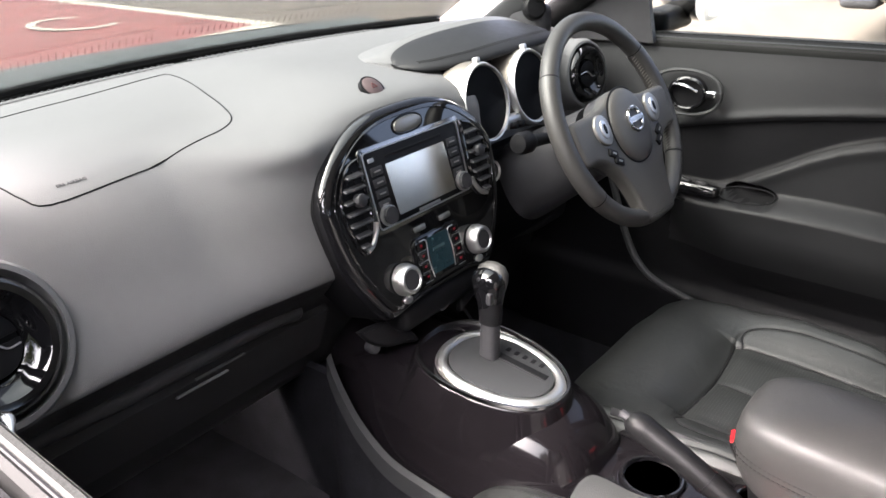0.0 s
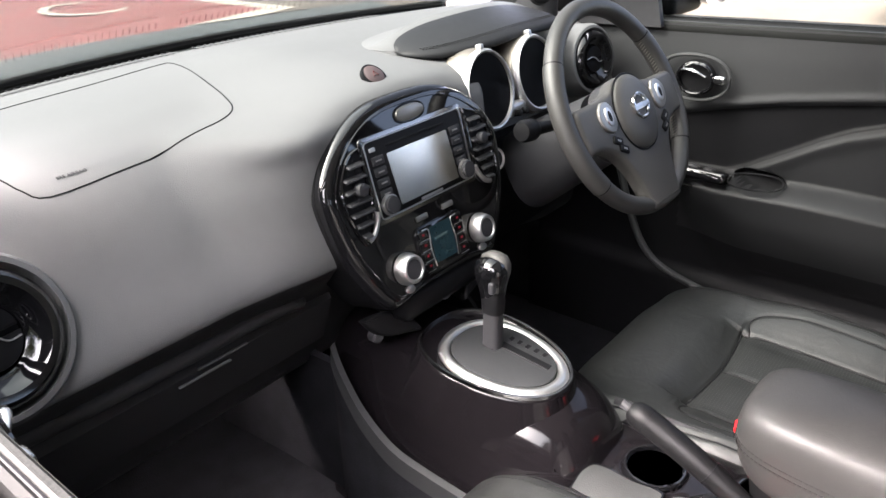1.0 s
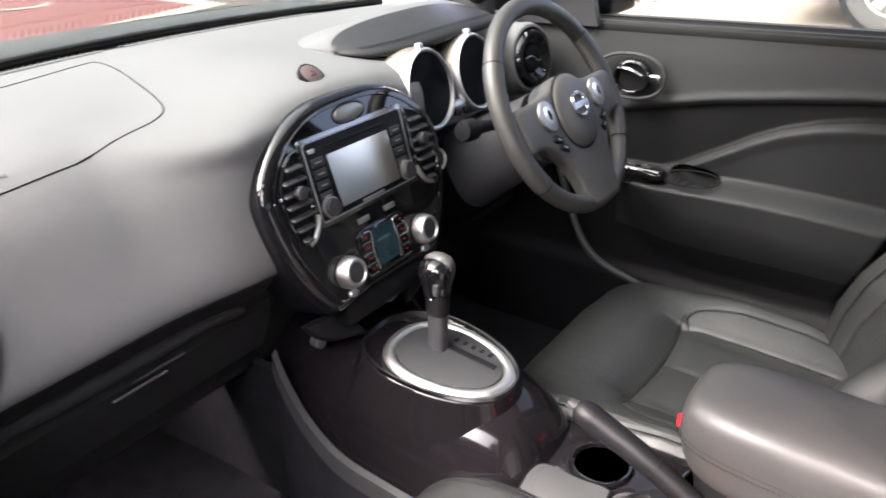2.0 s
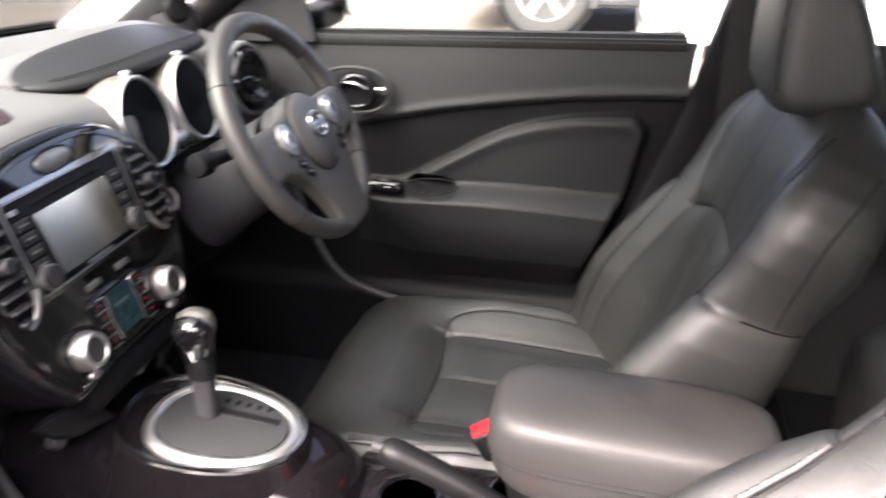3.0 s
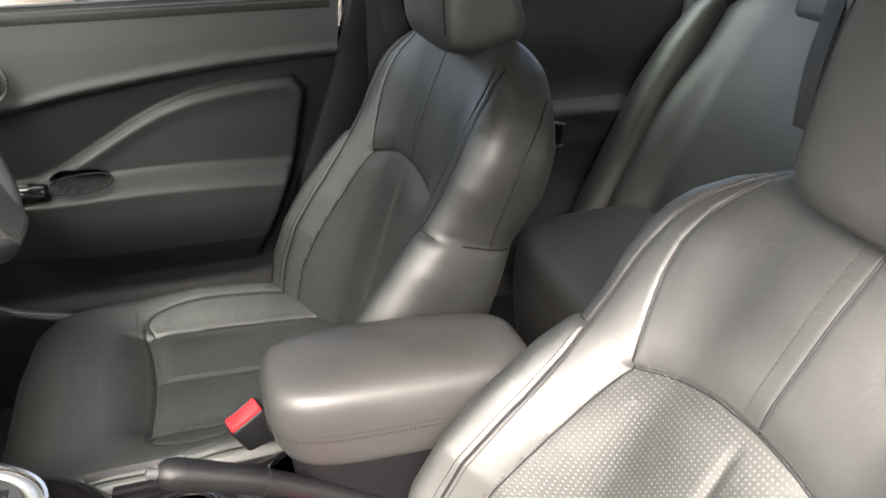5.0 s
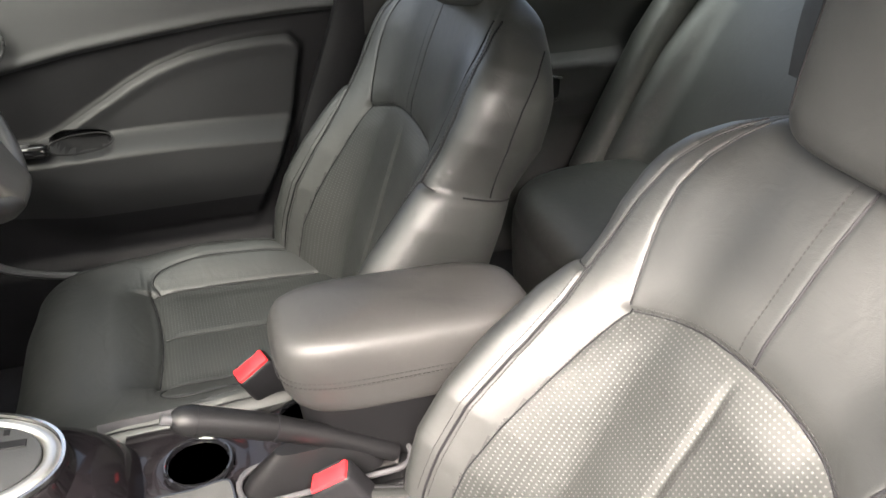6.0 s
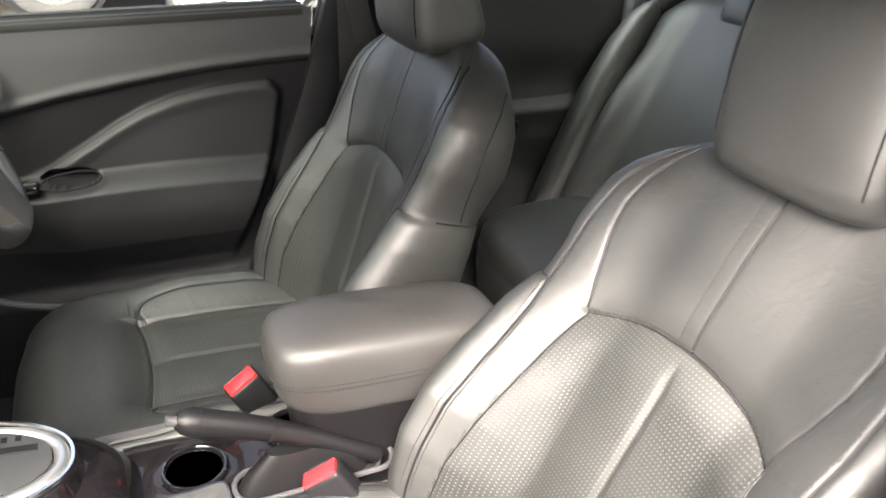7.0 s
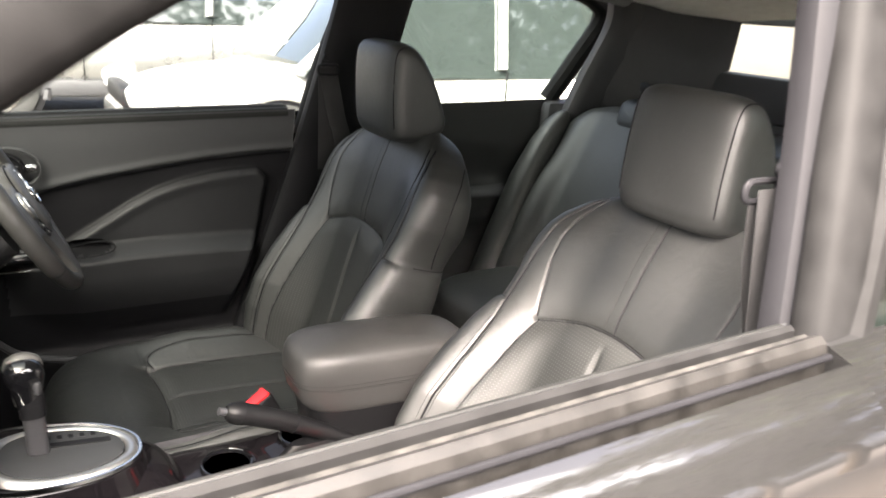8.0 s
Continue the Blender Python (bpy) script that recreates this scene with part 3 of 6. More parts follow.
def door_rear(sg, label):
    door = thing("car_door", label, "car door", "rear doors", (sg * .72, -1.1, .35))
    ny, nz = 80, 90
    y, t = np.meshgrid(np.linspace(-.64, -1.50, ny), np.linspace(0, 1, nz), indexing="ij")
    zb = belt(y)
    z = .285 + (zb - .285) * t
    prot = .004 * sstep(.05, 0, zb - z)
    arm = sstep(-.93, -.97, y) * sstep(-1.30, -1.22, y)
    prot = prot + .045 * arm * sstep(.86, .835, z) * sstep(.66, .78, z) + .01 * sstep(.90, .99, z) + .016 * arm * bell(z - .845, .03)
    P = np.stack([sg * (.735 - prot), y, z], -1)
    if sg > 0:
        P, y, z = P[::-1], y[::-1], z[::-1]
    reg = np.where((z < .85) & (z > .70) & (y < -.95) & (y > -1.28), 2, 1)
    split_grid(P, np.stack([y, z], -1), reg, {1: ("trim_panel", DOORTRIM, ""), 2: ("armrest", DARK, "padded armrest")}, door)
    h = part("handle_bowl", rbox(sg * .690, -1.058, .790, .03, .06, .055, .012, 3), DARKER, door, "dark handle recess")
    part("handle_lever", tube([(sg * .676, -1.028, .817), (sg * .673, -1.058, .821), (sg * .675, -1.085, .815)], .004, 8), CHROME, h, "chrome handle")
    part("handle_edge", tube([(sg * .676, -1.028, .765), (sg * .673, -1.058, .762), (sg * .675, -1.085, .766)], .003, 8), CHROME, h)
    rings = []
    for yv in np.linspace(-.61, -1.42, 8):
        rings.append([Vector((sg * (px + .012 * sstep(-.8, -1.4, yv)), yv, pz)) for px, pz in ((.745, 1.085), (.778, 1.075), (.800, 1.055), (.824, 1.01), (.842, .95), (.858, .86), (.862, .72), (.85, .56), (.82, .33), (.80, .33), (.835, .72), (.82, .93), (.79, 1.02), (.745, 1.06))])
    part("outer_skin", loft(rings), PAINT, door, "glossy black painted door skin")
    fr = [(-.66, 1.05), (-.74, 1.25), (-.83, 1.465), (-1.0, 1.468), (-1.25, 1.45), (-1.45, 1.41), (-1.51, 1.35), (-1.46, 1.23), (-1.40, 1.11)]
    path = smooth_path([(sg * (xw(b) + .008), a, b) for a, b in fr], 4)
    part("window_frame", tube(path, .028, 10, up=(1, 0, 0)), RUBBER, door)
    pane = bmesh.new()
    pts = smooth_path([(sg * (xw(b) + .012), a, b) for a, b in fr], 2)
    pane.faces.new([pane.verts.new(p) for p in pts])
    g = bmesh.ops.extrude_face_region(pane, geom=pane.faces[:])
    for v in g["geom"]:
        if isinstance(v, bmesh.types.BMVert):
            v.co.x += sg * .004
    part("pane", pane, REARGLASS, door, "tinted rear door glass", smooth=0)


door_rear(1, "closed rear door with dark trim and chrome handle")
door_rear(-1, "closed rear door beside the passenger seat")
for sg in (1, -1):
    shell("body_side", loft([[Vector((sg * px, yv, pz)) for px, pz in ((.72, 1.06), (.80, 1.02), (.86, .86), (.87, .7), (.84, .45), (.80, .33), (.78, .33), (.80, .7), (.74, .98))] for yv in np.linspace(-1.43, -1.9, 5)]), PAINT, "glossy black rear wing of the car")
    shell("body_side", loft([[Vector((sg * px, yv, pz - .06 * max(0, yv - 1.0))) for px, pz in ((.74, 1.0), (.79, .98), (.86, .86), (.87, .7), (.84, .45), (.80, .33), (.76, .33), (.80, .7), (.72, .95))] for yv in np.linspace(.48, 1.62, 9)]), PAINT, "glossy black front wing of the car")

# driver's door mirror, outside the glass
mir = thing("door_mirror", "black door mirror with a bright glass outside the driver's window", "mirror", at=(.92, .20, 1.09))
rings = []
for t in np.linspace(0, 1, 8):
    k = 1 - .55 * t ** 2
    rings.append([Vector((.945 + x * k, .112 + .12 * t, 1.160 + z * k)) for x, z in oval(.115, .075, 28, 3)])
part("housing", loft(rings), PAINT, mir, "black painted mirror housing")
part("mirror_glass", prism(oval(.103, .064, 28, 3), .003, facing((.945, .1105, 1.160), (-.22, -1, .02))), MIRROR, mir, "mirror glass")
part("foot", rbox(.83, .17, 1.10, .15, .06, .05, .014, 3), DARKER, mir)


# ---- front seats ----
def dashes(path, normal_fn, parent, step=0.0058, length=0.0036, r=0.0005, lift=0.0004):
    """A row of stitches along a path of points."""
    V, F = [], []
    acc = [0.0]
    for a, b in zip(path, path[1:]):
        acc.append(acc[-1] + (b - a).length)
    P = np.array([tuple(p) for p in path])
    n = int(acc[-1] / step)
    for k in range(n):
        ends = []
        for s in (k * step, k * step + length):
            ends.append(Vector([np.interp(s, acc, P[:, c]) for c in range(3)]))
        d = (ends[1] - ends[0]).normalized()
        nn = normal_fn
        sd = d.cross(nn).normalized()
        base = len(V)
        for e in ends:
            for q in (sd * r - nn * r, sd * r + nn * (r + lift), -sd * r + nn * (r + lift), -sd * r - nn * r):
                V.append(e + q)
        for k2 in range(4):
            F.append((base + k2, base + (k2 + 1) % 4, base + 4 + (k2 + 1) % 4, base + 4 + k2))
        F.append((base, base + 1, base + 2, base + 3))
        F.append((base + 7, base + 6, base + 5, base + 4))
    return tagged(solid("stitching", V, F, STITCH, parent, "", smooth=0), kind="stuff")


def back_width(h):
    return np.interp(h, [-.07, 0, .08, .2, .3, .337, .346, .356, .385, .43, .47, .50, .53, .56, .585, .605, .62], [.22, .240, .258, .263, .258, .250, .246, .240, .243, .252, .252, .245, .231, .206, .172, .140, .12])


def up_seam(h):
    """The seam between the shoulder panel and the band beside it."""
    return np.interp(h, [.33, .36, .40, .44, .48, .52, .55, .58, .61], [.144, .150, .163, .174, .178, .173, .163, .147, .12])


def insert_edge(h):
    return np.interp(h, [-.07, .08, .19, .28, .345], [.17, .172, .164, .155, .145])


def pipe_line(h):
    """The double-stitched seam along the bolster and on over the shoulder."""
    return np.interp(h, [-.07, .05, .15, .25, .31, .35, .40, .45, .50, .54, .575, .61], [.188, .196, .198, .196, .198, .204, .208, .209, .202, .187, .163, .125])


def arch_line(s):
    return .378 - .036 * (np.abs(s) / .145) ** 2.2


def back_front(s, h):
    """The front face of the backrest: how far it stands proud of its plane at (s, h), seams included."""
    a = np.abs(s)
    W = back_width(h)
    crest = np.interp(h, [-.07, .02, .08, .15, .23, .30, .355, .40, .45, .52, .6], [.10, .122, .128, .124, .102, .076, .054, .042, .034, .024, .006])
    d = crest * sstep(.085, .232, a) + .010 * bell(s, .16)
    d = d - .008 * sstep(.48, .60, h) * (1 + sstep(.05, .2, a)) - .008 * sstep(.55, .61, h)
    edge = np.clip((a - (W - .045)) / .045, 0, 1)
    d = d - .045 * (1 - np.sqrt(1 - np.minimum(edge, .999) ** 2))
    arch = arch_line(s)
    # the lower cushion swells below its arched top, the panel above it lies lower
    d = d + .006 * sstep(.0, -.05, h - arch) * sstep(.01, -.03, a - insert_edge(h)) * sstep(.0, .1, h)
    for dist, on, w, depth, puff in ((a - insert_edge(h), sstep(.352, .332, h), .0030, .0026, .003), ((h - arch) * .95, sstep(.158, .138, a), .0035, .0040, .005), (a - up_seam(h), sstep(.328, .348, h), .0025, .0018, .0015), (a - pipe_line(h), 1.0, .0025, .0020, .0022)):
        d = d - on * (depth * bell(dist, w) + puff * bell(dist, .018))
    d = d - .0045 * bell(h - .350, .0032) * sstep(0, .006, a - pipe_line(h))
    d = d - sstep(.372, .325, h) * (.0055 * bell(s, .006) * sstep(-.02, .05, h) + .003 * bell(s, .028))
    d = d - np.where(h > .379, .0013 * bell(s + .002, .0022) + .0004 * bell(s - .019, .0020), 0)
    return d


def front_seat(name, cx, y0, label, lean_deg, lift, cushion, tip):
    """A front seat: cx across, y0 the hinge, its lean, how far it is raised, where the cushion begins and how the headrest tips back."""
    z0 = 0.545 + lift
    seat = thing(name, label, "car seat", "front seats", (cx, y0, 0.30))
    lean = radians(lean_deg)
    up, fw = Vector((0, -math.sin(lean), math.cos(lean))), Vector((0, math.cos(lean), math.sin(lean)))
    hinge = Vector((cx, y0, z0))

    def at(s, h, d):
        return hinge + Vector((s, 0, 0)) + up * h + fw * d

    H, step = .614, .0034
    hs = np.concatenate([np.arange(-.07, H - .03, step), H - .03 + .03 * np.sin(np.linspace(0, np.pi / 2, 14))])
    inset = np.concatenate([np.zeros(len(hs) - 14), 1 - np.cos(np.linspace(0, np.pi / 2, 14))])
    nf = 171
    u = np.linspace(-1, 1, nf)
    nb = 30
    hh, uu = np.meshgrid(hs, u, indexing="ij")
    ss = uu * back_width(hh)
    dd = back_front(ss, hh)
    wr = np.array([noise.noise((float(x) * 16, float(y) * 11, cx * 7)) for x, y in zip(ss.ravel(), hh.ravel())]).reshape(ss.shape)
    dd = dd + .0011 * wr
    thick = np.interp(hs, [-.07, .2, .34, .43, .5, .56, .614], [.105, .112, .108, .126, .120, .10, .085])
    ang = np.pi * np.linspace(0, 1, nb + 2)[1:-1]

    def band(ws, edge, th):
        """The side and the rear as a rounded band, from one front edge round to the other."""
        sb = np.cos(ang)
        return np.sign(sb) * np.abs(sb) ** .28 * ws, edge - (th + edge) * (np.sin(ang) ** .62)

    S, D = [], []
    for k, h in enumerate(hs):
        ws = float(back_width(h)) * (1 - .014 * float(bell(h - .350, .0035)))
        sb, db = band(ws, dd[k, -1], thick[k])
        S.append(np.concatenate([ss[k], sb]))
        D.append(np.concatenate([dd[k], db]))
    S, D = np.array(S), np.array(D)
    mid = -.045
    k = inset[:, None]
    D = D * (1 - k) + mid * k * .9 + D * k * .1
    S = S * (1 - .22 * k)
    Hh = np.repeat(hs[:, None], S.shape[1], 1)
    X = cx + S
    Y = y0 + up.y * Hh + fw.y * D
    Z = z0 + up.z * Hh + fw.z * D
    P, UV = np.stack([X, Y, Z], -1), np.stack([S, Hh], -1)
    a = np.abs(S)
    front = np.zeros(S.shape, bool)
    front[:, :nf] = True
    arch = arch_line(S)
    reg = np.full(S.shape, 4)
    reg[front & (a < pipe_line(Hh))] = 3
    reg[front & (Hh > .335) & (a < up_seam(Hh)) & (Hh >= arch)] = 2
    reg[front & (Hh < arch) & (a < insert_edge(Hh))] = 1
    cols = np.arange(S.shape[1])[None, :]
    reg[~front & (cols > nf + 8) & (cols < nf + 21)] = 5
    for key in (2, 3, 4):
        reg[(reg == key) & (S < 0)] = key + 10
    made = split_grid(P, UV, reg, {1: ("backrest_insert", PERF, "perforated black leather insert"), 2: ("backrest_panel", LEATHER, ""), 12: ("backrest_panel", LEATHER, ""), 3: ("backrest_bolster", LEATHER, ""), 13: ("backrest_bolster", LEATHER, ""), 4: ("backrest_wing", LEATHER, ""), 14: ("backrest_wing", LEATHER, ""), 5: ("back_cover", LEATHER, "")}, seat, wrap=True)
    # closing sheet on top, under the headrest
    top = [Vector(P[-1, c]) for c in range(P.shape[1])]
    bm = bmesh.new()
    bm.faces.new([bm.verts.new(p) for p in top])
    part("top_seam", bm, LEATHER, seat, smooth=0)

    def on(s, h, lift_=0.0):
        return at(s, h, float(back_front(s, h)) + lift_)

    # stitches
    for sg in (-1, 1):
        for off in (-.0052, .0052):
            dashes([on(sg * (float(pipe_line(h)) + off), h) for h in np.linspace(.02, .572, 110)], fw, made[4 if sg > 0 else 14])
    dashes([on(.019, h) for h in np.linspace(.386, .57, 50)], fw, made[2])
    dashes([on(s, float(arch_line(s)) + .0055) for s in np.linspace(-.14, .14, 60)], fw, made[1])

    # black tubes sunk in the seams, painting the shade of their grooves
    def seam_shade(name, pts, host, r=.0017):
        part(name, tube([on(s, h, .0002) for s, h in pts], r, 8), DARKER, host)
    for sg in (-1, 1):
        seam_shade("seam", [(sg * float(insert_edge(h)), h) for h in np.linspace(.0, .345, 60)], made[1], .0013)
        seam_shade("seam", [(sg * float(up_seam(h)), h) for h in np.linspace(.348, .575, 50)], made[3 if sg > 0 else 13])
        seam_shade("seam", [(sg * float(pipe_line(h)), h) for h in np.linspace(0, .578, 90)], made[4 if sg > 0 else 14], .0019)
        seam_shade("seam", [(sg * (float(pipe_line(.350)) + q), .350) for q in np.linspace(.002, .030, 12)], made[4 if sg > 0 else 14], .0013)
    seam_shade("seam", [(s, float(arch_line(s))) for s in np.linspace(-.144, .144, 60)], made[1], .0014)
    seam_shade("seam", [(-.002, h) for h in np.linspace(.381, .575, 50)], made[2])
    # seams on the side panels: one level with the notch, one rising and curving back over the shoulder
    for sg in (-1, 1):
        def side(h, d):
            """A point on the side panel at height h, d behind the plane."""
            ws, th = float(back_width(h)), float(np.interp(h, hs, thick))
            e = float(back_front(ws, h))
            q = math.asin(min(1, max(0, (e - d) / (th + e))) ** (1 / .62))
            return at(sg * (math.cos(q) ** .28 * ws + .0004), h, d)
        host = made[4 if sg > 0 else 14]
        part("seam", tube([side(.350, d) for d in np.linspace(-.002, -.085, 16)], .0014, 6), DARKER, host)
        part("seam", tube([side(h, d) for h, d in ((p.x, p.y) for p in smooth_path([(.354, -.046, 0), (.42, -.040, 0), (.48, -.042, 0), (.53, -.058, 0), (.56, -.072, 0)], 6))], .0012, 6), DARKER, host)

    # headrest: flat front, a back that slopes down and outwards, all edges rounded
    hb = at(0, .575, -.002 * tip)
    outline = smooth_path([(.048, .030, 0), (.052, .075, 0), (.053, .14, 0), (.049, .185, 0), (.034, .203, 0), (.005, .200, 0), (-.028, .165, 0), (-.056, .115, 0), (-.078, .060, 0), (-.082, .036, 0), (-.070, .016, 0), (-.030, .004, 0), (.015, .002, 0), (.038, .010, 0), (.048, .030, 0)], 5)[:-1]
    turn = Matrix.Rotation(radians(tip), 4, "X")

    def head_at(x, p, k):
        v = turn @ Vector((0, -.012 + (p.x + .012) * k, .095 + (p.y - .095) * (1 - (1 - k) * .8)))
        if p.x > .03:
            v.y += .004 * (1 - x * x)
        return hb + Vector((x * .109, v.y, v.z - .002))
    rows = []
    for x in [math.sin(q) for q in np.linspace(-math.pi / 2, math.pi / 2, 41)]:
        k = max(.0, 1 - abs(x) ** 5.5) ** (1 / 3.2)
        rows.append([head_at(x, p, .42 + .58 * k) for p in outline])
    head = part("headrest", loft(rows), LEATHER, seat, "black leather headrest", smooth=60)
    for sg in (-1, 1):
        x = sg * .86
        k = .42 + .58 * (1 - abs(x) ** 5.5) ** (1 / 3.2)
        part("headrest_seam", tube([head_at(x, p, k) + Vector((sg * .0006, .0004, 0)) for p in outline[:30]], .0013, 6), DARKER, head)
        part("headrest_post", tube([at(sg * .055, .55, -.035), hb + turn @ Vector((sg * .055, -.02, .06))], .0065, 12), CHROME, seat, "chrome post")

    # cushion
    L = .50
    ls = np.linspace(-.14, 1.0, 180)
    roll = np.linspace(0, np.pi * .62, 34)[1:]
    uu = np.linspace(-1, 1, 151)
    rows_l = np.concatenate([ls * (L - .09), np.full(len(roll), L - .09)])
    ra = np.concatenate([np.zeros(len(ls)), roll])
    ll, un = np.meshgrid(rows_l, uu, indexing="ij")
    rr = np.repeat(ra[:, None], len(uu), 1)
    lin = ll + .09 * rr
    W = np.interp(lin, [-.02, .1, .25, .4, .5, .65], [.235, .255, .262, .258, .245, .22])
    s = un * W
    a = np.abs(s)
    z = .555 + lift + .055 * lin
    bol = np.interp(lin, [0, .08, .2, .33, .43, .55], [.036, .046, .044, .022, .004, 0])
    zz = bol * sstep(.105, .228, a)
    crease = .285 + .012 * (s / .135) ** 2
    front = sstep(.28, .34, lin)
    zz = zz + .016 * sstep(.285, .36, lin) * (1 - sstep(.10, .2, a) * .6)
    side = .135 + .055 * sstep(.285, .42, lin)
    arc = smooth_path([(.137, .283, 0), (.160, .292, 0), (.183, .272, 0), (.194, .21, 0), (.194, .10, 0), (.188, -.02, 0)], 8)
    arcd = np.full(a.shape, 9.0)
    for p, q in zip(arc, arc[1:]):
        ex, ey = q.x - p.x, q.y - p.y
        tt = np.clip(((a - p.x) * ex + (lin - p.y) * ey) / (ex * ex + ey * ey), 0, 1)
        arcd = np.minimum(arcd, np.hypot(a - p.x - tt * ex, lin - p.y - tt * ey))
    for dist, on, w, depth, puff in (((lin - crease), a < .137, .0028, .0040, .0085), (a - side, (lin > -.1) & (lin < .30), .0030, .0030, .004), (arcd, lin < .31, .0028, .0028, .0015), (a - (W - .026), lin > -.1, .0028, .0022, .001)):
        zz = zz - np.where(on, depth * bell(dist, w) + puff * bell(dist, .022), 0)
    zz = zz - np.where(lin < crease, .0035 * bell(s, .005) * sstep(.0, .05, crease - lin) + .003 * bell(s, .03), 0)
    wr = np.array([noise.noise((float(x) * 22, float(y) * 9, cx)) for x, y in zip(s[::6, ::6].ravel(), lin[::6, ::6].ravel())]).reshape(s[::6, ::6].shape)
    wrf = np.kron(wr, np.ones((6, 6)))[: s.shape[0], : s.shape[1]]
    for _ in range(3):
        for ax in (0, 1):
            wrf = (np.roll(wrf, 3, ax) + wrf + np.roll(wrf, -3, ax)) / 3
    zz = zz + .0016 * wrf
    edge = np.clip((a - (W - .045)) / .045, 0, 1)
    drop = .045 * (1 - np.sqrt(1 - np.minimum(edge, .9995) ** 2))
    zloc = zz - drop
    Y = cushion + ll + (.09 + zloc) * np.sin(rr)
    Z = z + zloc - (.09 + zloc) * (1 - np.cos(rr)) - .055 * .09 * rr
    X = cx + s
    Q = np.stack([X, Y, Z], -1)

    def top_at(sv, lv):
        """A point on the cushion's top at sv across and lv along."""
        r = float(np.interp(lv, lin[:, 75], np.arange(len(rows_l))))
        i, f = min(int(r), len(rows_l) - 2), r - min(int(r), len(rows_l) - 2)
        return Vector([sum(w * float(np.interp(sv / W[q, 0], uu, Q[q, :, c])) for q, w in ((i, 1 - f), (i + 1, f))) for c in range(3)])
    # skirts down both sides
    skn = 8
    sk = []
    for e, q in ((0, -1), (-1, 1)):
        cols = []
        for k in range(1, skn + 1):
            t = k / skn
            cols.append(np.stack([X[:, e] + q * (.006 * np.sin(t * np.pi) - .012 * t), Y[:, e], np.maximum(Z[:, e] - .15 * t, .36)], -1))
        sk.append(cols)
    P = np.stack([X, Y, Z], -1)
    P = np.concatenate([np.stack(sk[0][::-1], 1), P, np.stack(sk[1], 1)], 1)
    S = np.concatenate([np.full((len(rows_l), skn), -.3), s, np.full((len(rows_l), skn), .3)], 1)
    LL = np.concatenate([np.repeat(lin[:, :1], skn, 1), lin, np.repeat(lin[:, -1:], skn, 1)], 1)
    crease = .285 + .012 * (np.clip(S, -.135, .135) / .135) ** 2
    side = .135 + .055 * sstep(.285, .42, LL)
    a = np.abs(S)
    reg = np.where(a < side, np.where(LL < crease, 1, 2), np.where(a < .29, 3, 4))
    reg = np.where((reg >= 3) & (S < 0), reg + 10, reg)
    made = split_grid(P, np.stack([S, LL], -1), reg, {1: ("cushion_insert", PERF, "perforated black leather insert"), 2: ("cushion_front", LEATHER, "creased black leather thigh pad"), 3: ("cushion_bolster", LEATHER, ""), 13: ("cushion_bolster", LEATHER, ""), 4: ("cushion_side", LEATHER, ""), 14: ("cushion_side", LEATHER, "")}, seat)
    for e, key in ((20, 13), (-21, 3)):
        path = [Vector(P[i, skn + 12 if e > 0 else -skn - 13]) for i in range(4, len(rows_l) - 14, 2)]
        dashes(path, Vector((0, 0, 1)), made[key])
        k = next(q for q in range(151) if uu[q] * .26 > -.236) if e > 0 else next(q for q in range(150, 0, -1) if uu[q] * .26 < .236)
        part("seam", tube([Vector(P[i, skn + k]) + Vector((0, 0, .0004)) for i in range(2, len(rows_l) - 8, 2)], .0015, 6), DARKER, made[key])
    # cushion seams: black tubes deepen the groove shade by colour
    shade_lines = [[(sv, .285 + .012 * (sv / .135) ** 2) for sv in np.linspace(-.137, .137, 40)], [(0.0, lv) for lv in np.linspace(.02, .280, 30)]]
    for sg in (-1, 1):
        shade_lines += [[(sg * .135, lv) for lv in np.linspace(.0, .290, 30)], [(sg * p.x, p.y) for p in arc]]
    for k, line in enumerate(shade_lines):
        part("seam", tube([top_at(*q) + Vector((0, 0, .0003)) for q in line], .0015 if k != 1 else .0010, 6), DARKER, made[1])
    # plinth and rails
    part("seat_base", rbox(cx, cushion + .22, .38, .43, .44, .10, .02), DARKER, seat)
    for sg in (-1, 1):
        part("seat_rail", rbox(cx + sg * .19, cushion + .20, .325, .04, .56, .04, .008), DARKER, seat)
        part("hinge_cover", rbox(cx + sg * .243, y0 - .01, .49, .018, .13, .12, .02, 3), DARK, seat)
    return seat


front_seat("driver_seat", 0.343, -0.520, "black leather driver's seat with perforated insert and creased cushion", 17.0, -.008, -.474, 0)
front_seat("passenger_seat", -0.358, -0.558, "black leather passenger seat with piped bolsters beside the open window", 26.5, .018, -.510, 7)


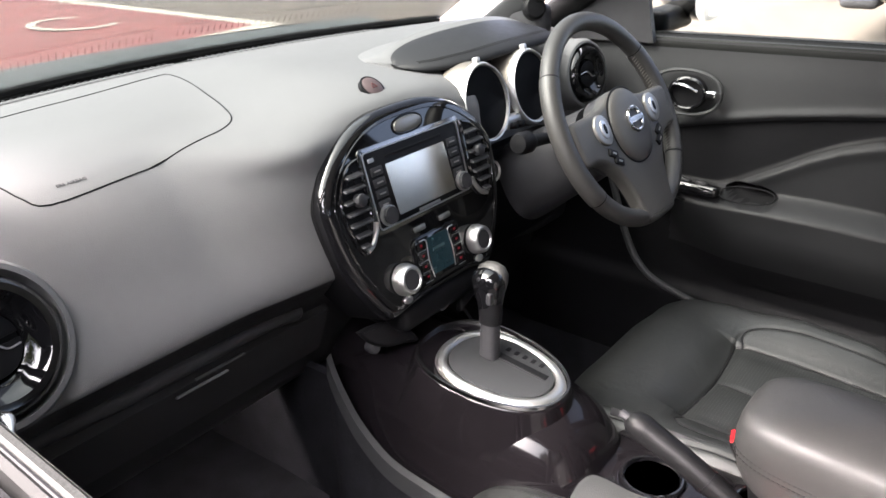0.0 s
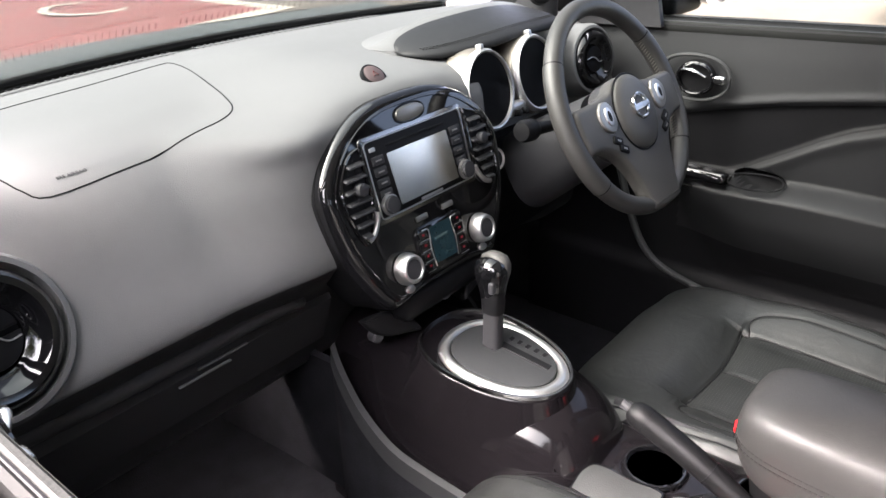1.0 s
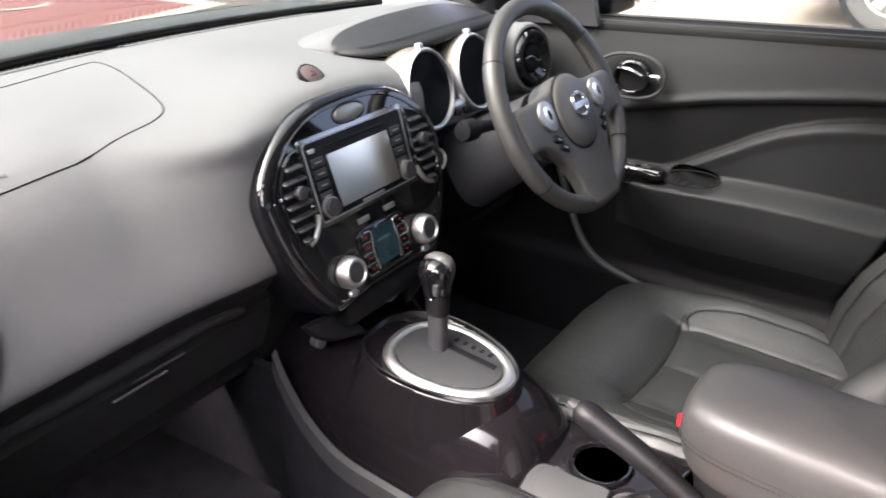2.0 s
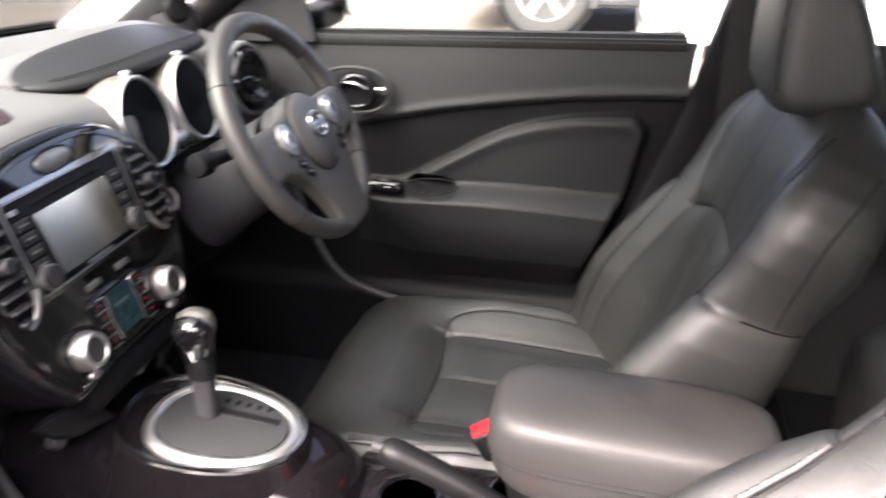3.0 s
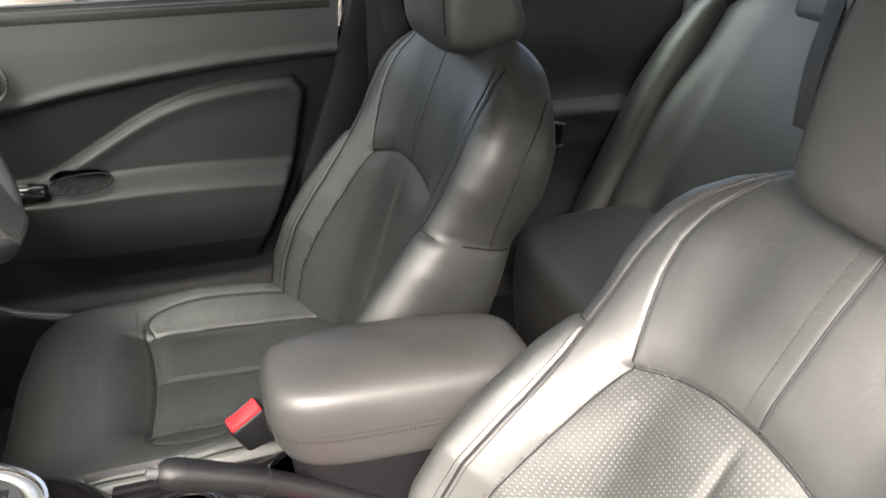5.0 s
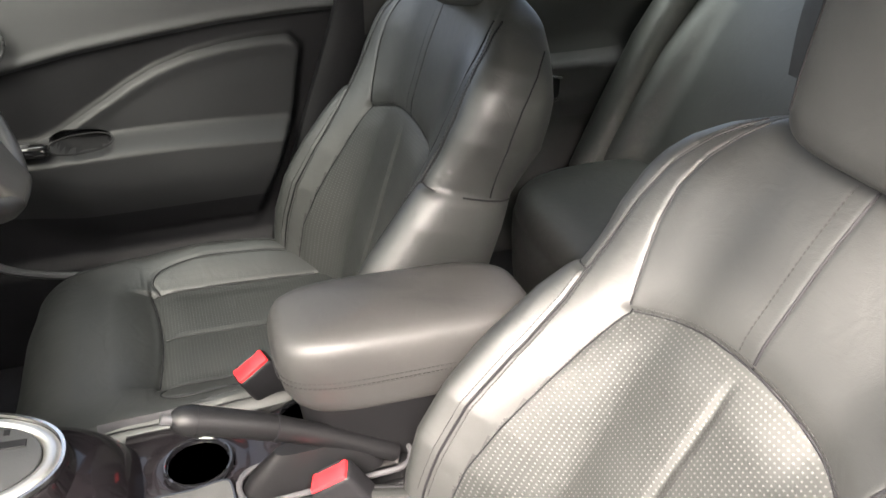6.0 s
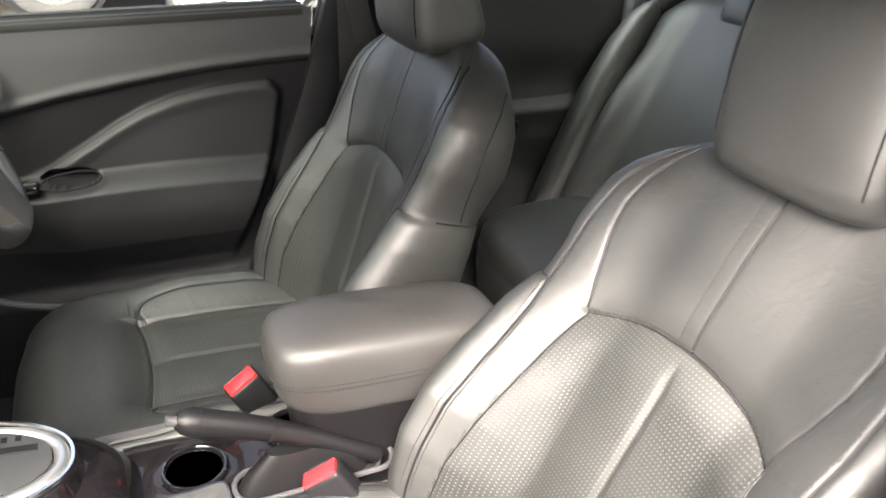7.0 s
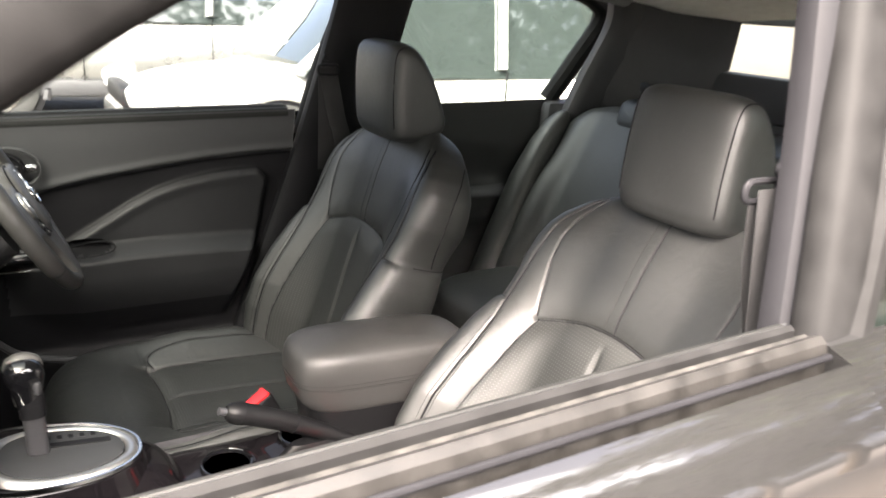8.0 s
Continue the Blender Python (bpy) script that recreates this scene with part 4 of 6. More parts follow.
# ---- dashboard ----
def dash_profile(x):
    """The dashboard's section across the car at x: (y, z) from the windscreen down to the footwell."""
    c = math.exp(-(x / .12) ** 2)
    k = float(sstep(.10, .18, x)) * float(sstep(.62, .54, x))
    bow = -.15 * (x / .69) ** 2
    pts = [(.875 + bow, 1.062), (.80 + bow * .9, 1.080), (.68 + bow * .6, 1.093), (.56 + bow * .3, 1.098), (.46, 1.095), (.392, 1.086), (.334, 1.064), (.288, 1.020), (.250, .958), (.216, .884), (.234, .852), (.288, .785), (.325, .70), (.345, .63), (.43, .575)]
    out = []
    for i, (y, z) in enumerate(pts):
        f = float(sstep(3, 6, i)) * float(sstep(13, 10, i))
        y += -.02 * c * f + k * .10 * float(sstep(3.5, 5.5, i))
        z += .012 * c * float(sstep(1, 4, i)) * float(sstep(9, 6, i)) - k * .012 * float(sstep(4, 6, i))
        b = float(sstep(.36, .175, abs(x))) if x < 0 else float(sstep(.25, .19, x))
        if i == 5:
            b = float(sstep(.26, .10, abs(x))) if x < 0 else b
        if i >= 5:
            f2 = float(sstep(11.6, 7.2, i))
            tgt = .285 if i == 5 else .196 + (z - .935) * .27
            y += (tgt - y) * b * f2
        out.append((y, z))
    return out


dash = thing("dashboard", "grey soft-grained dashboard with airbag lid and dark lower half", "dashboard", at=(0, .6, .6))
NX, NP = 161, 8
xs = np.linspace(-.70, .70, NX)
G = np.array([[tuple(p) for p in smooth_path([(x, y, z) for y, z in dash_profile(x)], NP)] for x in xs])
ROW = np.arange(G.shape[1])[None, :] * np.ones((NX, 1))
XX = G[:, :, 0]
# the airbag lid is cut by a fine groove
LID = [(p.x, p.y) for p in smooth_path([(x, y, 0) for x, y in ((-.522, .36), (-.513, .338), (-.490, .322), (-.387, .327), (-.285, .333), (-.235, .340), (-.207, .358), (-.190, .398), (-.170, .461), (-.117, .640), (-.135, .668), (-.276, .635), (-.413, .610), (-.53, .56), (-.548, .46), (-.522, .36))], 4)][:-1]


def within(px, py, poly):
    """Which of the points lie inside a closed outline."""
    hit = np.zeros(px.shape, bool)
    for (x0, y0), (x1, y1) in zip(poly, poly[1:] + poly[:1]):
        if y0 != y1:
            hit ^= ((y0 > py) != (y1 > py)) & (px < (x1 - x0) * (py - y0) / (y1 - y0) + x0)
    return hit


rr_ = np.where(within(XX, G[:, :, 1], LID), .5, 2.0)
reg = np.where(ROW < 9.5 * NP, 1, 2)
reg = np.where((rr_ < 1) & (ROW < 7 * NP), 3, reg)
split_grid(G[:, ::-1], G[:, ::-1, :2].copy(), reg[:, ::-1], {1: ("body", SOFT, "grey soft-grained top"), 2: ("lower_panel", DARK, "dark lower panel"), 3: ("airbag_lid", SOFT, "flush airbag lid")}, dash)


def dash_at(x, y, lift=.0):
    """A point on the dashboard's top at x, y."""
    p = smooth_path([(x, a, b) for a, b in dash_profile(x)], NP)
    ys, zs = [q.y for q in p[:7 * NP]], [q.z for q in p[:7 * NP]]
    return Vector((x, y, float(np.interp(-y, [-a for a in ys], zs)) + lift))


lid = [dash_at(x, y, .0001) for x, y in LID]
part("lid_groove", tube(lid, .0011, 6, True), DARKER, dash)
txt = bpy.data.curves.new("lettering", "FONT")
txt.body, txt.size, txt.extrude = "SRS AIRBAG", .0070, .0002
tb = new("lettering", txt)
me = bpy.data.meshes.new_from_object(tb)
bpy.data.objects.remove(tb)
base = dash_at(-.472, .338, .0008)
nrm = (dash_at(-.46, .33) - dash_at(-.46, .35)).cross(Vector((1, 0, 0))) * -1
nrm = nrm if nrm.z > 0 else -nrm
me.transform(facing(base, nrm, (0, 1, 0)))
finish("lettering", me, DARK, dash, "embossed SRS AIRBAG lettering", 0)
# defroster grille along the glass
for x0, x1 in ((-.46, -.02), (.02, .46)):
    gr = part("defroster_grille", loft([[dash_at(x, .80 - .15 * (x / .69) ** 2 + dy, .001 + dz) for dy, dz in ((-.016, 0), (-.013, .002), (.013, .002), (.016, 0))] for x in np.linspace(x0, x1, 20)], closed=False), SOFT, dash)
    for k in range(32):
        x = x0 + (x1 - x0) * (k + .5) / 32
        p = dash_at(x, .80 - .15 * (x / .69) ** 2, .0045)
        part("grille_rib", rbox(p.x, p.y, p.z - .0022, .0025, .022, .002, 0), DARK, gr, smooth=0)
# hazard button on its raised bezel
hz = dash_at(-.006, .276)
hm = facing(hz + Vector((0, 0, .002)), (0, -.62, .78))
hb = part("hazard_bezel", lathe([(.001, -.004), (.021, -.004), (.021, .003), (.0185, .004), (.018, .001)], hm), DARKER, dash)
part("hazard_button", lathe([(.018, .0), (.0175, .004), (.015, .0055), (.001, .006)], hm), mat("hazard_switch", (.10, .07, .07), .45), hb, "round hazard switch")
part("hazard_mark", tube([hm @ Vector(p) for p in ((-.005, -.004, .0062), (.005, -.004, .0062), (0, .005, .0062))], .0007, 5, True), mat("faded_red_mark", (.14, .03, .03), .5), hb)
# speaker and outer vents
for sg in (-1, 1):
    vs = .93 if sg < 0 else .72
    vc = Vector((-.622, .228, .967) if sg < 0 else (.600, .236, 1.012))
    vm = facing(vc, (-sg * .12, -1, .42 if sg < 0 else .18)) @ Matrix.Scale(vs, 4)
    v = part("side_vent", lathe([(.036, -.022), (.039, -.006), (.045, -.002), (.0515, .000), (.056, .005), (.063, .011), (.071, .011), (.079, .004), (.083, -.012), (.083, -.08)], vm, 56), PIANO, dash, "round gloss black air vent")
    part("vent_flange", lathe([(.083, -.03), (.088, .000), (.095, -.002), (.101, -.014), (.104, -.08)], vm, 48), SOFT, dash)
    part("vent_core", lathe([(.001, -.010), (.037, -.010), (.041, -.020)], vm), DARKER, v)
    for up_, a0 in ((1, 0), (-1, 180)):
        flap = [(.036 * math.cos(radians(q)), .036 * math.sin(radians(q))) for q in np.linspace(a0 + 4, a0 + 176, 18)]
        part("vent_flap", prism(flap, .004, vm @ pose(0, up_ * .0012, -.006, up_ * 6), .0012, 2), DARKER, v, "closed dark vent flap")
    part("vent_accent", tube(smooth_path([vm @ Vector(p) for p in ((-.033, .003, -.0005), (-.012, .007, .0010), (.006, .001, .0010), (.018, -.010, .0010), (.033, -.010, -.0005))], 6), .0011, 6), SATIN, v, "thin curved silver line")
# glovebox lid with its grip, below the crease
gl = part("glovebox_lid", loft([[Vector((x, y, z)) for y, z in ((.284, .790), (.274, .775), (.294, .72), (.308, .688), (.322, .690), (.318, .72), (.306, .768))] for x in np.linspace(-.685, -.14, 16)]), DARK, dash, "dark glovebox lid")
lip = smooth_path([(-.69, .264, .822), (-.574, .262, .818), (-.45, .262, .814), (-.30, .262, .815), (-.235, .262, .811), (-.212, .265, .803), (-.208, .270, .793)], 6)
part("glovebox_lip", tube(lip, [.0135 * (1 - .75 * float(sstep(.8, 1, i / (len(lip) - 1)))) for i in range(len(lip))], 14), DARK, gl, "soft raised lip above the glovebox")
for x, z in ((-.377, .766), (-.346, .778)):
    part("glovebox_rib", rbox(x, .272, z, .084, .006, .0035, .0015, 1), SOFT, gl)

# ---- instrument binnacle ----
bin_ = thing("instrument_cluster", "twin round gauges with silver bezels under a stitched hood", "instruments", at=(.36, .33, 1.0))
hood, skirt = [], []
for t in np.linspace(0, 1, 40):
    x = .136 + .445 * t
    u = (x - .3585) / .2225
    end = max(.02, 1 - abs(u) ** 4) ** .5
    cy, cz = .325 + .030 * u * u, 1.097 + .016 * (1 - u * u)
    hood.append([Vector((x, cy + a * end, cz + b * end + .16 * a * end)) for a, b in oval(.075, .014, 32, 2.6)])
    skirt.append([Vector((x, cy + .035 * end, cz + .009 * end)), Vector((x, cy + .070 * end, cz + .026 * end)), Vector((x, .44, cz - .001)), Vector((x, .58, 1.088)), Vector((x, .58, 1.06)), Vector((x, cy + .035 * end, cz - .004))])
hd = part("hood", loft(hood), VINYL, bin_, "dark stitched hood", smooth=60)
part("hood_back", loft(skirt), SOFT, bin_, "grey top flowing into the dashboard", smooth=60)
for off in (.012, .018):
    path = []
    for t in np.linspace(.05, .95, 70):
        x = .136 + .445 * t
        u = (x - .3585) / .2225
        end = max(.02, 1 - abs(u) ** 4) ** .5
        a = -.075 * end + off + .004
        path.append(Vector((x, .325 + .030 * u * u + a, 1.097 + .016 * (1 - u * u) + .16 * a + .0128 * end)))
    dashes(path, Vector((0, -.25, .97)), hd)
for x in (.228, .372):
    gm = facing((x - .010, .229, 1.033), (0, -1, .24)) @ Matrix.Scale(.90, 4)
    g = part("gauge_bezel", lathe([(.064, .004), (.0655, .012), (.0685, .013), (.072, .006), (.0722, -.003), (.070, -.003)], gm @ Matrix.Diagonal((1, 1.08, 1, 1)), 48), SATIN, bin_, "silver gauge bezel")
    part("bezel_shell", lathe([(.0715, -.001), (.0755, -.012), (.0765, -.05), (.073, -.05), (.0695, -.003)], gm @ Matrix.Diagonal((1, 1.08, 1, 1)), 48), CHAMPAGNE, g, "champagne silver gauge pod")
    part("bezel_tab", rbox(0, 0, 0, .011, .014, .014, .003, 2, gm @ pose(0, .080, .002)), SATIN, g)
    part("gauge_throat", lathe([(.0645, .006), (.061, -.034), (.062, -.034), (.0655, .006)], gm @ Matrix.Diagonal((1, 1.08, 1, 1)), 40), DARKER, g)
    part("gauge_face", lathe([(.001, -.033), (.062, -.033), (.062, -.045)], gm @ Matrix.Diagonal((1, 1.08, 1, 1)), 40), DARKER, g, "unlit dark gauge face")
    for k in range(24):
        a = radians(225 - 270 * k / 23)
        part("gauge_mark", rbox(0, 0, 0, .0016, .007, .0008, 0, 1, gm @ pose(.048 * math.cos(a), .052 * math.sin(a), -.0342, 0, 0, math.degrees(a) - 90)), SATIN, g, smooth=0)
    part("needle", rbox(0, 0, 0, .003, .05, .003, .001, 1, gm @ pose(-.018, -.018, -.03, 0, 0, 135)), RED, g)
part("cluster_housing", rbox(.31, .335, 1.020, .38, .06, .13, .02), DARKER, bin_)
part("bezel_bridge", rbox(.290, .221, .985, .05, .02, .026, .008, 3), SATIN, bin_)
for x in (.290, .310):
    part("trip_knob", lathe([(.006, -.01), (.006, .01), (.004, .012), (.001, .012)], facing((x - .010, .211, .980), (0, -1, .25))), DARKER, bin_)

# ---- centre stack ----
stack = thing("centre_stack", "gloss black centre stack with touchscreen radio, vents and climate controls", "centre stack", at=(0, .2, .82))
SM = facing((-.008, .180, .935), (0, -1, .27))
half = [(0, .150), (.06, .147), (.113, .131), (.160, .098), (.188, .055), (.190, .02), (.180, -.035), (.160, -.085), (.130, -.132), (.110, -.144), (.06, -.138), (0, -.137)]
def full_outline(h, n=3, k=1.0):
    pts = [(p.x * k, p.y * k) for p in smooth_path([(x, y, 0) for x, y in h], n)]
    return pts + [(-x, y) for x, y in pts[-2:0:-1]]
part("fascia", prism(full_outline(half, 3, 1.03), .022, SM @ pose(0, 0, -.016), .015, 5), PIANO, stack, "piano black fascia")
part("fascia_shell", prism(full_outline(half, 3, 1.033), .075, SM @ pose(0, 0, -.090)), DARKER, stack)
rim = [SM @ Vector((x, y, .0055)) for x, y in full_outline(half, 3, .925)]
part("fascia_rim", tube(rim, .0020, 8, True), PIANO, stack)
# radio with screen
RM = SM @ pose(0, 0, -.0035)
bevel = [[RM @ Vector((x, y, z)) for x, y in rrect(w, h, .008, cy=.045)] for w, h, z in ((.230, .129, .0085), (.228, .127, .0104), (.2165, .1165, .0116), (.2145, .1145, .0116), (.2145, .1145, .004))]
part("radio_surround", loft(bevel, True, False), DARKCHROME, stack, "bright bevelled surround of the radio", smooth=25)
radio = part("radio", prism(rrect(.212, .112, .006, cy=.045), .006, RM @ pose(0, 0, .005), .002), DARKER, stack, "double-height touchscreen radio")
part("radio_trim", ring_prism(rrect(.215, .115, .007, cy=.045), rrect(.2115, .1115, .006, cy=.045), .0075, RM @ pose(0, 0, .005)), SATIN, radio, "thin bright trim")
# the screen's cream is a reflection put into its colour
part("screen", prism(rrect(.134, .078, .002), .0012, RM @ pose(0, .038, .0132, -3.5)), SCREEN, radio, "glossy blank touchscreen coloured with a warm cream reflection")
part("disc_slot", rbox(0, 0, 0, .13, .004, .003, .001, 1, RM @ pose(0, .088, .0112)), DARKER, radio)
part("eject_button", rbox(0, 0, 0, .012, .006, .003, .001, 1, RM @ pose(-.092, .089, .0112)), SATIN, radio)
for sg in (-1, 1):
    for k in range(4):
        part("radio_button", rbox(0, 0, 0, .024, .0125, .004, .0015, 2, RM @ pose(sg * .086, .072 - .0165 * k, .0112)), DARK, radio)
        part("button_mark", rbox(0, 0, 0, .012, .0022, .0006, 0, 1, RM @ pose(sg * .086, .072 - .0165 * k, .0135)), SILVERPAINT, radio, smooth=0)
    kn = part("radio_knob", lathe([(.0135, .0), (.0135, .012), (.0125, .015), (.001, .0155)], RM @ pose(sg * .088, .006, .009), 32), DARK, radio, "round radio knob")
    part("knob_ring", lathe([(.0138, .004), (.0155, .004), (.0155, .010), (.0138, .010)], RM @ pose(sg * .088, .006, .009), 32), SATIN, kn)
part("label_bar", rbox(0, 0, 0, .05, .004, .0006, 0, 1, RM @ pose(.005, -.0075, .0114)), SATIN, radio, smooth=0)
# oval badge plate above the radio
ob = part("top_button", prism(oval(.031, .0115, 32, 2.4), .006, SM @ pose(0, .122, .004), .003, 2), SILVERPAINT, stack, "oval silver cover")
part("cover_rim", tube([SM @ Vector((x, y, .0065)) for x, y in oval(.033, .0135, 36, 2.4, cy=.122)], .0012, 6, True), DARKER, ob)
# side vents in the stack
for sg in (-1, 1):
    vo = [(sg * x, y) for x, y in ((.117, .098), (.142, .088), (.163, .055), (.165, .015), (.150, -.028), (.140, -.030), (.118, .012), (.1165, .05))]
    vo2 = [(p.x, p.y) for p in smooth_path([(x, y, 0) for x, y in vo + vo[:1]], 4)][:-1]
    v = part("air_vent", tube([SM @ Vector((x, y, .008)) for x, y in vo2], .003, 8, True), PIANO, stack, "tall air vent with dark slats")
    part("vent_well", prism(vo2, .002, SM @ pose(0, 0, .0062)), DARKER, v)
    for k in range(7):
        yv = .078 - .0165 * k
        x0, x1 = interp(-yv, [-.098, -.05, -.012, .03], [.118, .118, .120, .140]), interp(-yv, [-.098, -.088, -.055, -.015, .028], [.125, .142, .163, .163, .150])
        part("vent_slat", rbox(0, 0, 0, x1 - x0, .004, .012, .0015, 1, SM @ pose(sg * (x0 + x1) / 2, yv, .011, 25)), DARK, v)
    for k in range(2):
        part("vent_vane", rbox(0, 0, 0, .0025, .10, .004, .001, 1, SM @ pose(sg * (.132 + .014 * k), .036, .0075)), DARKER, v)
    part("vent_tab", prism(oval(.0095, .0095, 24), .012, SM @ pose(sg * .138, .044, .012), .003, 2), DARK, v)
    path = smooth_path([SM @ Vector((sg * x, y, .0095)) for x, y in ((.113, .004), (.119, -.010), (.130, -.024), (.143, -.030))], 6)
    part("silver_accent", tube(path, .0042, 8), SATIN, v, "curved silver accent")
# climate panel
cp = part("climate_panel", prism(rrect(.110, .076, .012, cy=-.085), .004, SM @ pose(0, 0, .006), .0015), PIANO, stack, "climate panel with display")
part("display", prism(rrect(.050, .058, .003, cy=-.082), .001, SM @ pose(0, 0, .0102)), LCD, cp, "dim teal display")
part("display_line", rbox(0, 0, 0, .028, .004, .0005, 0, 1, SM @ pose(-.002, -.073, .0114)), mat("display_text", (.08, .12, .12), .5), cp, smooth=0)
for sg in (-1, 1):
    part("display_rim", tube(smooth_path([SM @ Vector((sg * x, y, .0105)) for x, y in ((.026, -.115), (.029, -.085), (.026, -.056), (.040, -.052))], 5), .001, 6), SATIN, cp)
    for k in range(4):
        b = part("climate_button", rbox(0, 0, 0, .020, .0125, .003, .0015, 1, SM @ pose(sg * .0405, -.059 - .0165 * k, .0105)), PIANO, cp)
        part("lit_symbol", rbox(0, 0, 0, .005, .0035, .0006, 0, 1, SM @ pose(sg * .0405, -.059 - .0165 * k, .0122)), REDLED, b, smooth=0)
        part("button_line", rbox(0, 0, 0, .018, .0008, .0006, 0, 1, SM @ pose(sg * .0405, -.0675 - .0165 * k, .0122)), SATIN, b, smooth=0)
    kn = part("climate_knob", lathe([(.0245, .004), (.0245, .010), (.0215, .022), (.0195, .024), (.0165, .024), (.015, .021)], SM @ pose(sg * .089, -.094, .004), 40), SATIN, stack, "ribbed silver climate knob")
    part("knob_cap", lathe([(.0165, .019), (.0150, .0225), (.001, .0235)], SM @ pose(sg * .089, -.094, .004), 36), DARK, kn)
    part("knob_button", prism(oval(.009, .006, 20), .006, SM @ pose(sg * .089, -.127, .004), .002), SATIN, stack, "small silver push button")
    part("mode_button", rbox(0, 0, 0, .026, .009, .004, .002, 2, SM @ pose(sg * .030, -.034, .008)), SILVERPAINT, stack, "small silver mode button")
# power socket and start button below and beside
sk_ = part("power_socket", lathe([(.010, -.01), (.010, .006), (.015, .008), (.017, .004), (.017, -.01)], facing((-.012, .150, .772), (0, -1, .1))), DARK, stack)
part("socket_core", lathe([(.001, .002), (.010, .002), (.010, -.002)], facing((-.012, .150, .772), (0, -1, .1))), CHROME, sk_)
part("lower_tray", rbox(0, .20, .775, .22, .12, .05, .02, 3), DARKER, stack)
part("start_button", lathe([(.016, -.02), (.016, .004), (.019, .006), (.021, .002), (.021, -.02)], facing((.185, .190, .925), (-.1, -1, .2)), 32), SATIN, stack, "round start button ring")
part("start_face", lathe([(.016, .003), (.001, .004)], facing((.185, .190, .925), (-.1, -1, .2)), 32), DARK, stack)

# ---- steering wheel and column ----
wheel = thing("steering_wheel", "dark leather steering wheel with silver switches and stitched rim", "steering wheel", at=(.358, .045, .98))
WM = facing((.353, .042, 1.000), (0, -.881, .473))
R, r = .179, .0158
def rim_pt(a):
    rad = R * (1 - .03 * max(0, -math.sin(a)) ** 6)
    return WM @ Vector((rad * math.cos(a), rad * math.sin(a), 0))
segs = ((-35, 35, "grip"), (35, 145, "rim_top"), (145, 215, "grip"), (215, 325, "rim_bottom"))
for a0, a1, nm in segs:
    pts = [rim_pt(radians(a)) for a in np.linspace(a0 + .3, a1 - .3, 30)]
    rs = [r * (1.08 if nm == "grip" else 1.0)] * 30
    part(nm, tube(pts, rs, 16, up=tuple(WM.to_3x3() @ Vector((0, 0, 1)))), RIM, wheel)
for a in (-35, 35, 145, 215):
    pts = [rim_pt(radians(a + d)) for d in (-.35, .35)]
    part("rim_seam", tube(pts, r * 1.05, 16, up=tuple(WM.to_3x3() @ Vector((0, 0, 1)))), DARKER, wheel)
for a0, a1 in ((-33, 33), (147, 213)):
    for k in range(34):
        a = radians(a0 + (a1 - a0) * k / 33)
        q = rim_pt(a)
        c = WM @ Vector((0, 0, 0))
        inw = (c - q).normalized()
        part("stitch", rbox(0, 0, 0, .0016, .009, .0016, 0, 1, facing(q + inw * (r * 1.08), inw, WM.to_3x3() @ Vector((0, 0, 1))) @ pose(0, 0, 0, 0, 0, 25)), THREAD, wheel, smooth=0)
WH = WM @ pose(.006, -.014, .012)
hubp = oval(.060, .056, 40, 2.4)
part("hub", prism(hubp, .045, WH @ pose(0, .004, -.045), .014, 4), DARK, wheel)
rings = [[WH @ Vector((x * k, y * k - .002, z)) for x, y in oval(.061, .066, 48, 2.1)] for k, z in ((1.0, -.008), (1.0, .002), (.985, .0065), (.94, .0100), (.82, .0130), (.6, .0155), (.3, .0170), (.05, .0174))]
part("airbag_cover", loft(rings), SPOKE, wheel, "domed round hub cover", smooth=60)
bd = [WH @ Vector((x, y + .004, .0185 - 1.2 * (x * x + y * y))) for x, y in oval(.0215, .0205, 36)]
bad = part("badge_ring", tube(bd, .0034, 8, True), CHROME, wheel, "chrome ring badge")
part("badge_bar", rbox(0, 0, 0, .052, .010, .005, .001, 1, WH @ pose(0, .004, .0185)), CHROME, bad)
half_panel = [(0, .064), (.030, .060), (.055, .046), (.095, .040), (.135, .040), (.166, .036), (.170, .0), (.165, -.034), (.138, -.036), (.108, -.046), (.082, -.072), (.064, -.108), (.054, -.150), (.050, -.168), (.020, -.172), (0, -.173)]
pts = [(p.x, p.y) for p in smooth_path([(x, y, 0) for x, y in half_panel], 3)]
body = part("spoke_panel", prism(pts + [(-x, y) for x, y in pts[-2:0:-1]], .024, WH @ pose(0, 0, -.020), .009, 4), SPOKE, wheel, "moulded dark grey three-spoke panel", smooth=50)
part("cover_groove", tube([WH @ Vector((x, y, .0045)) for x, y in oval(.0622, .0672, 56, 2.1, cy=-.002)], .0016, 6, True), DARKER, body)
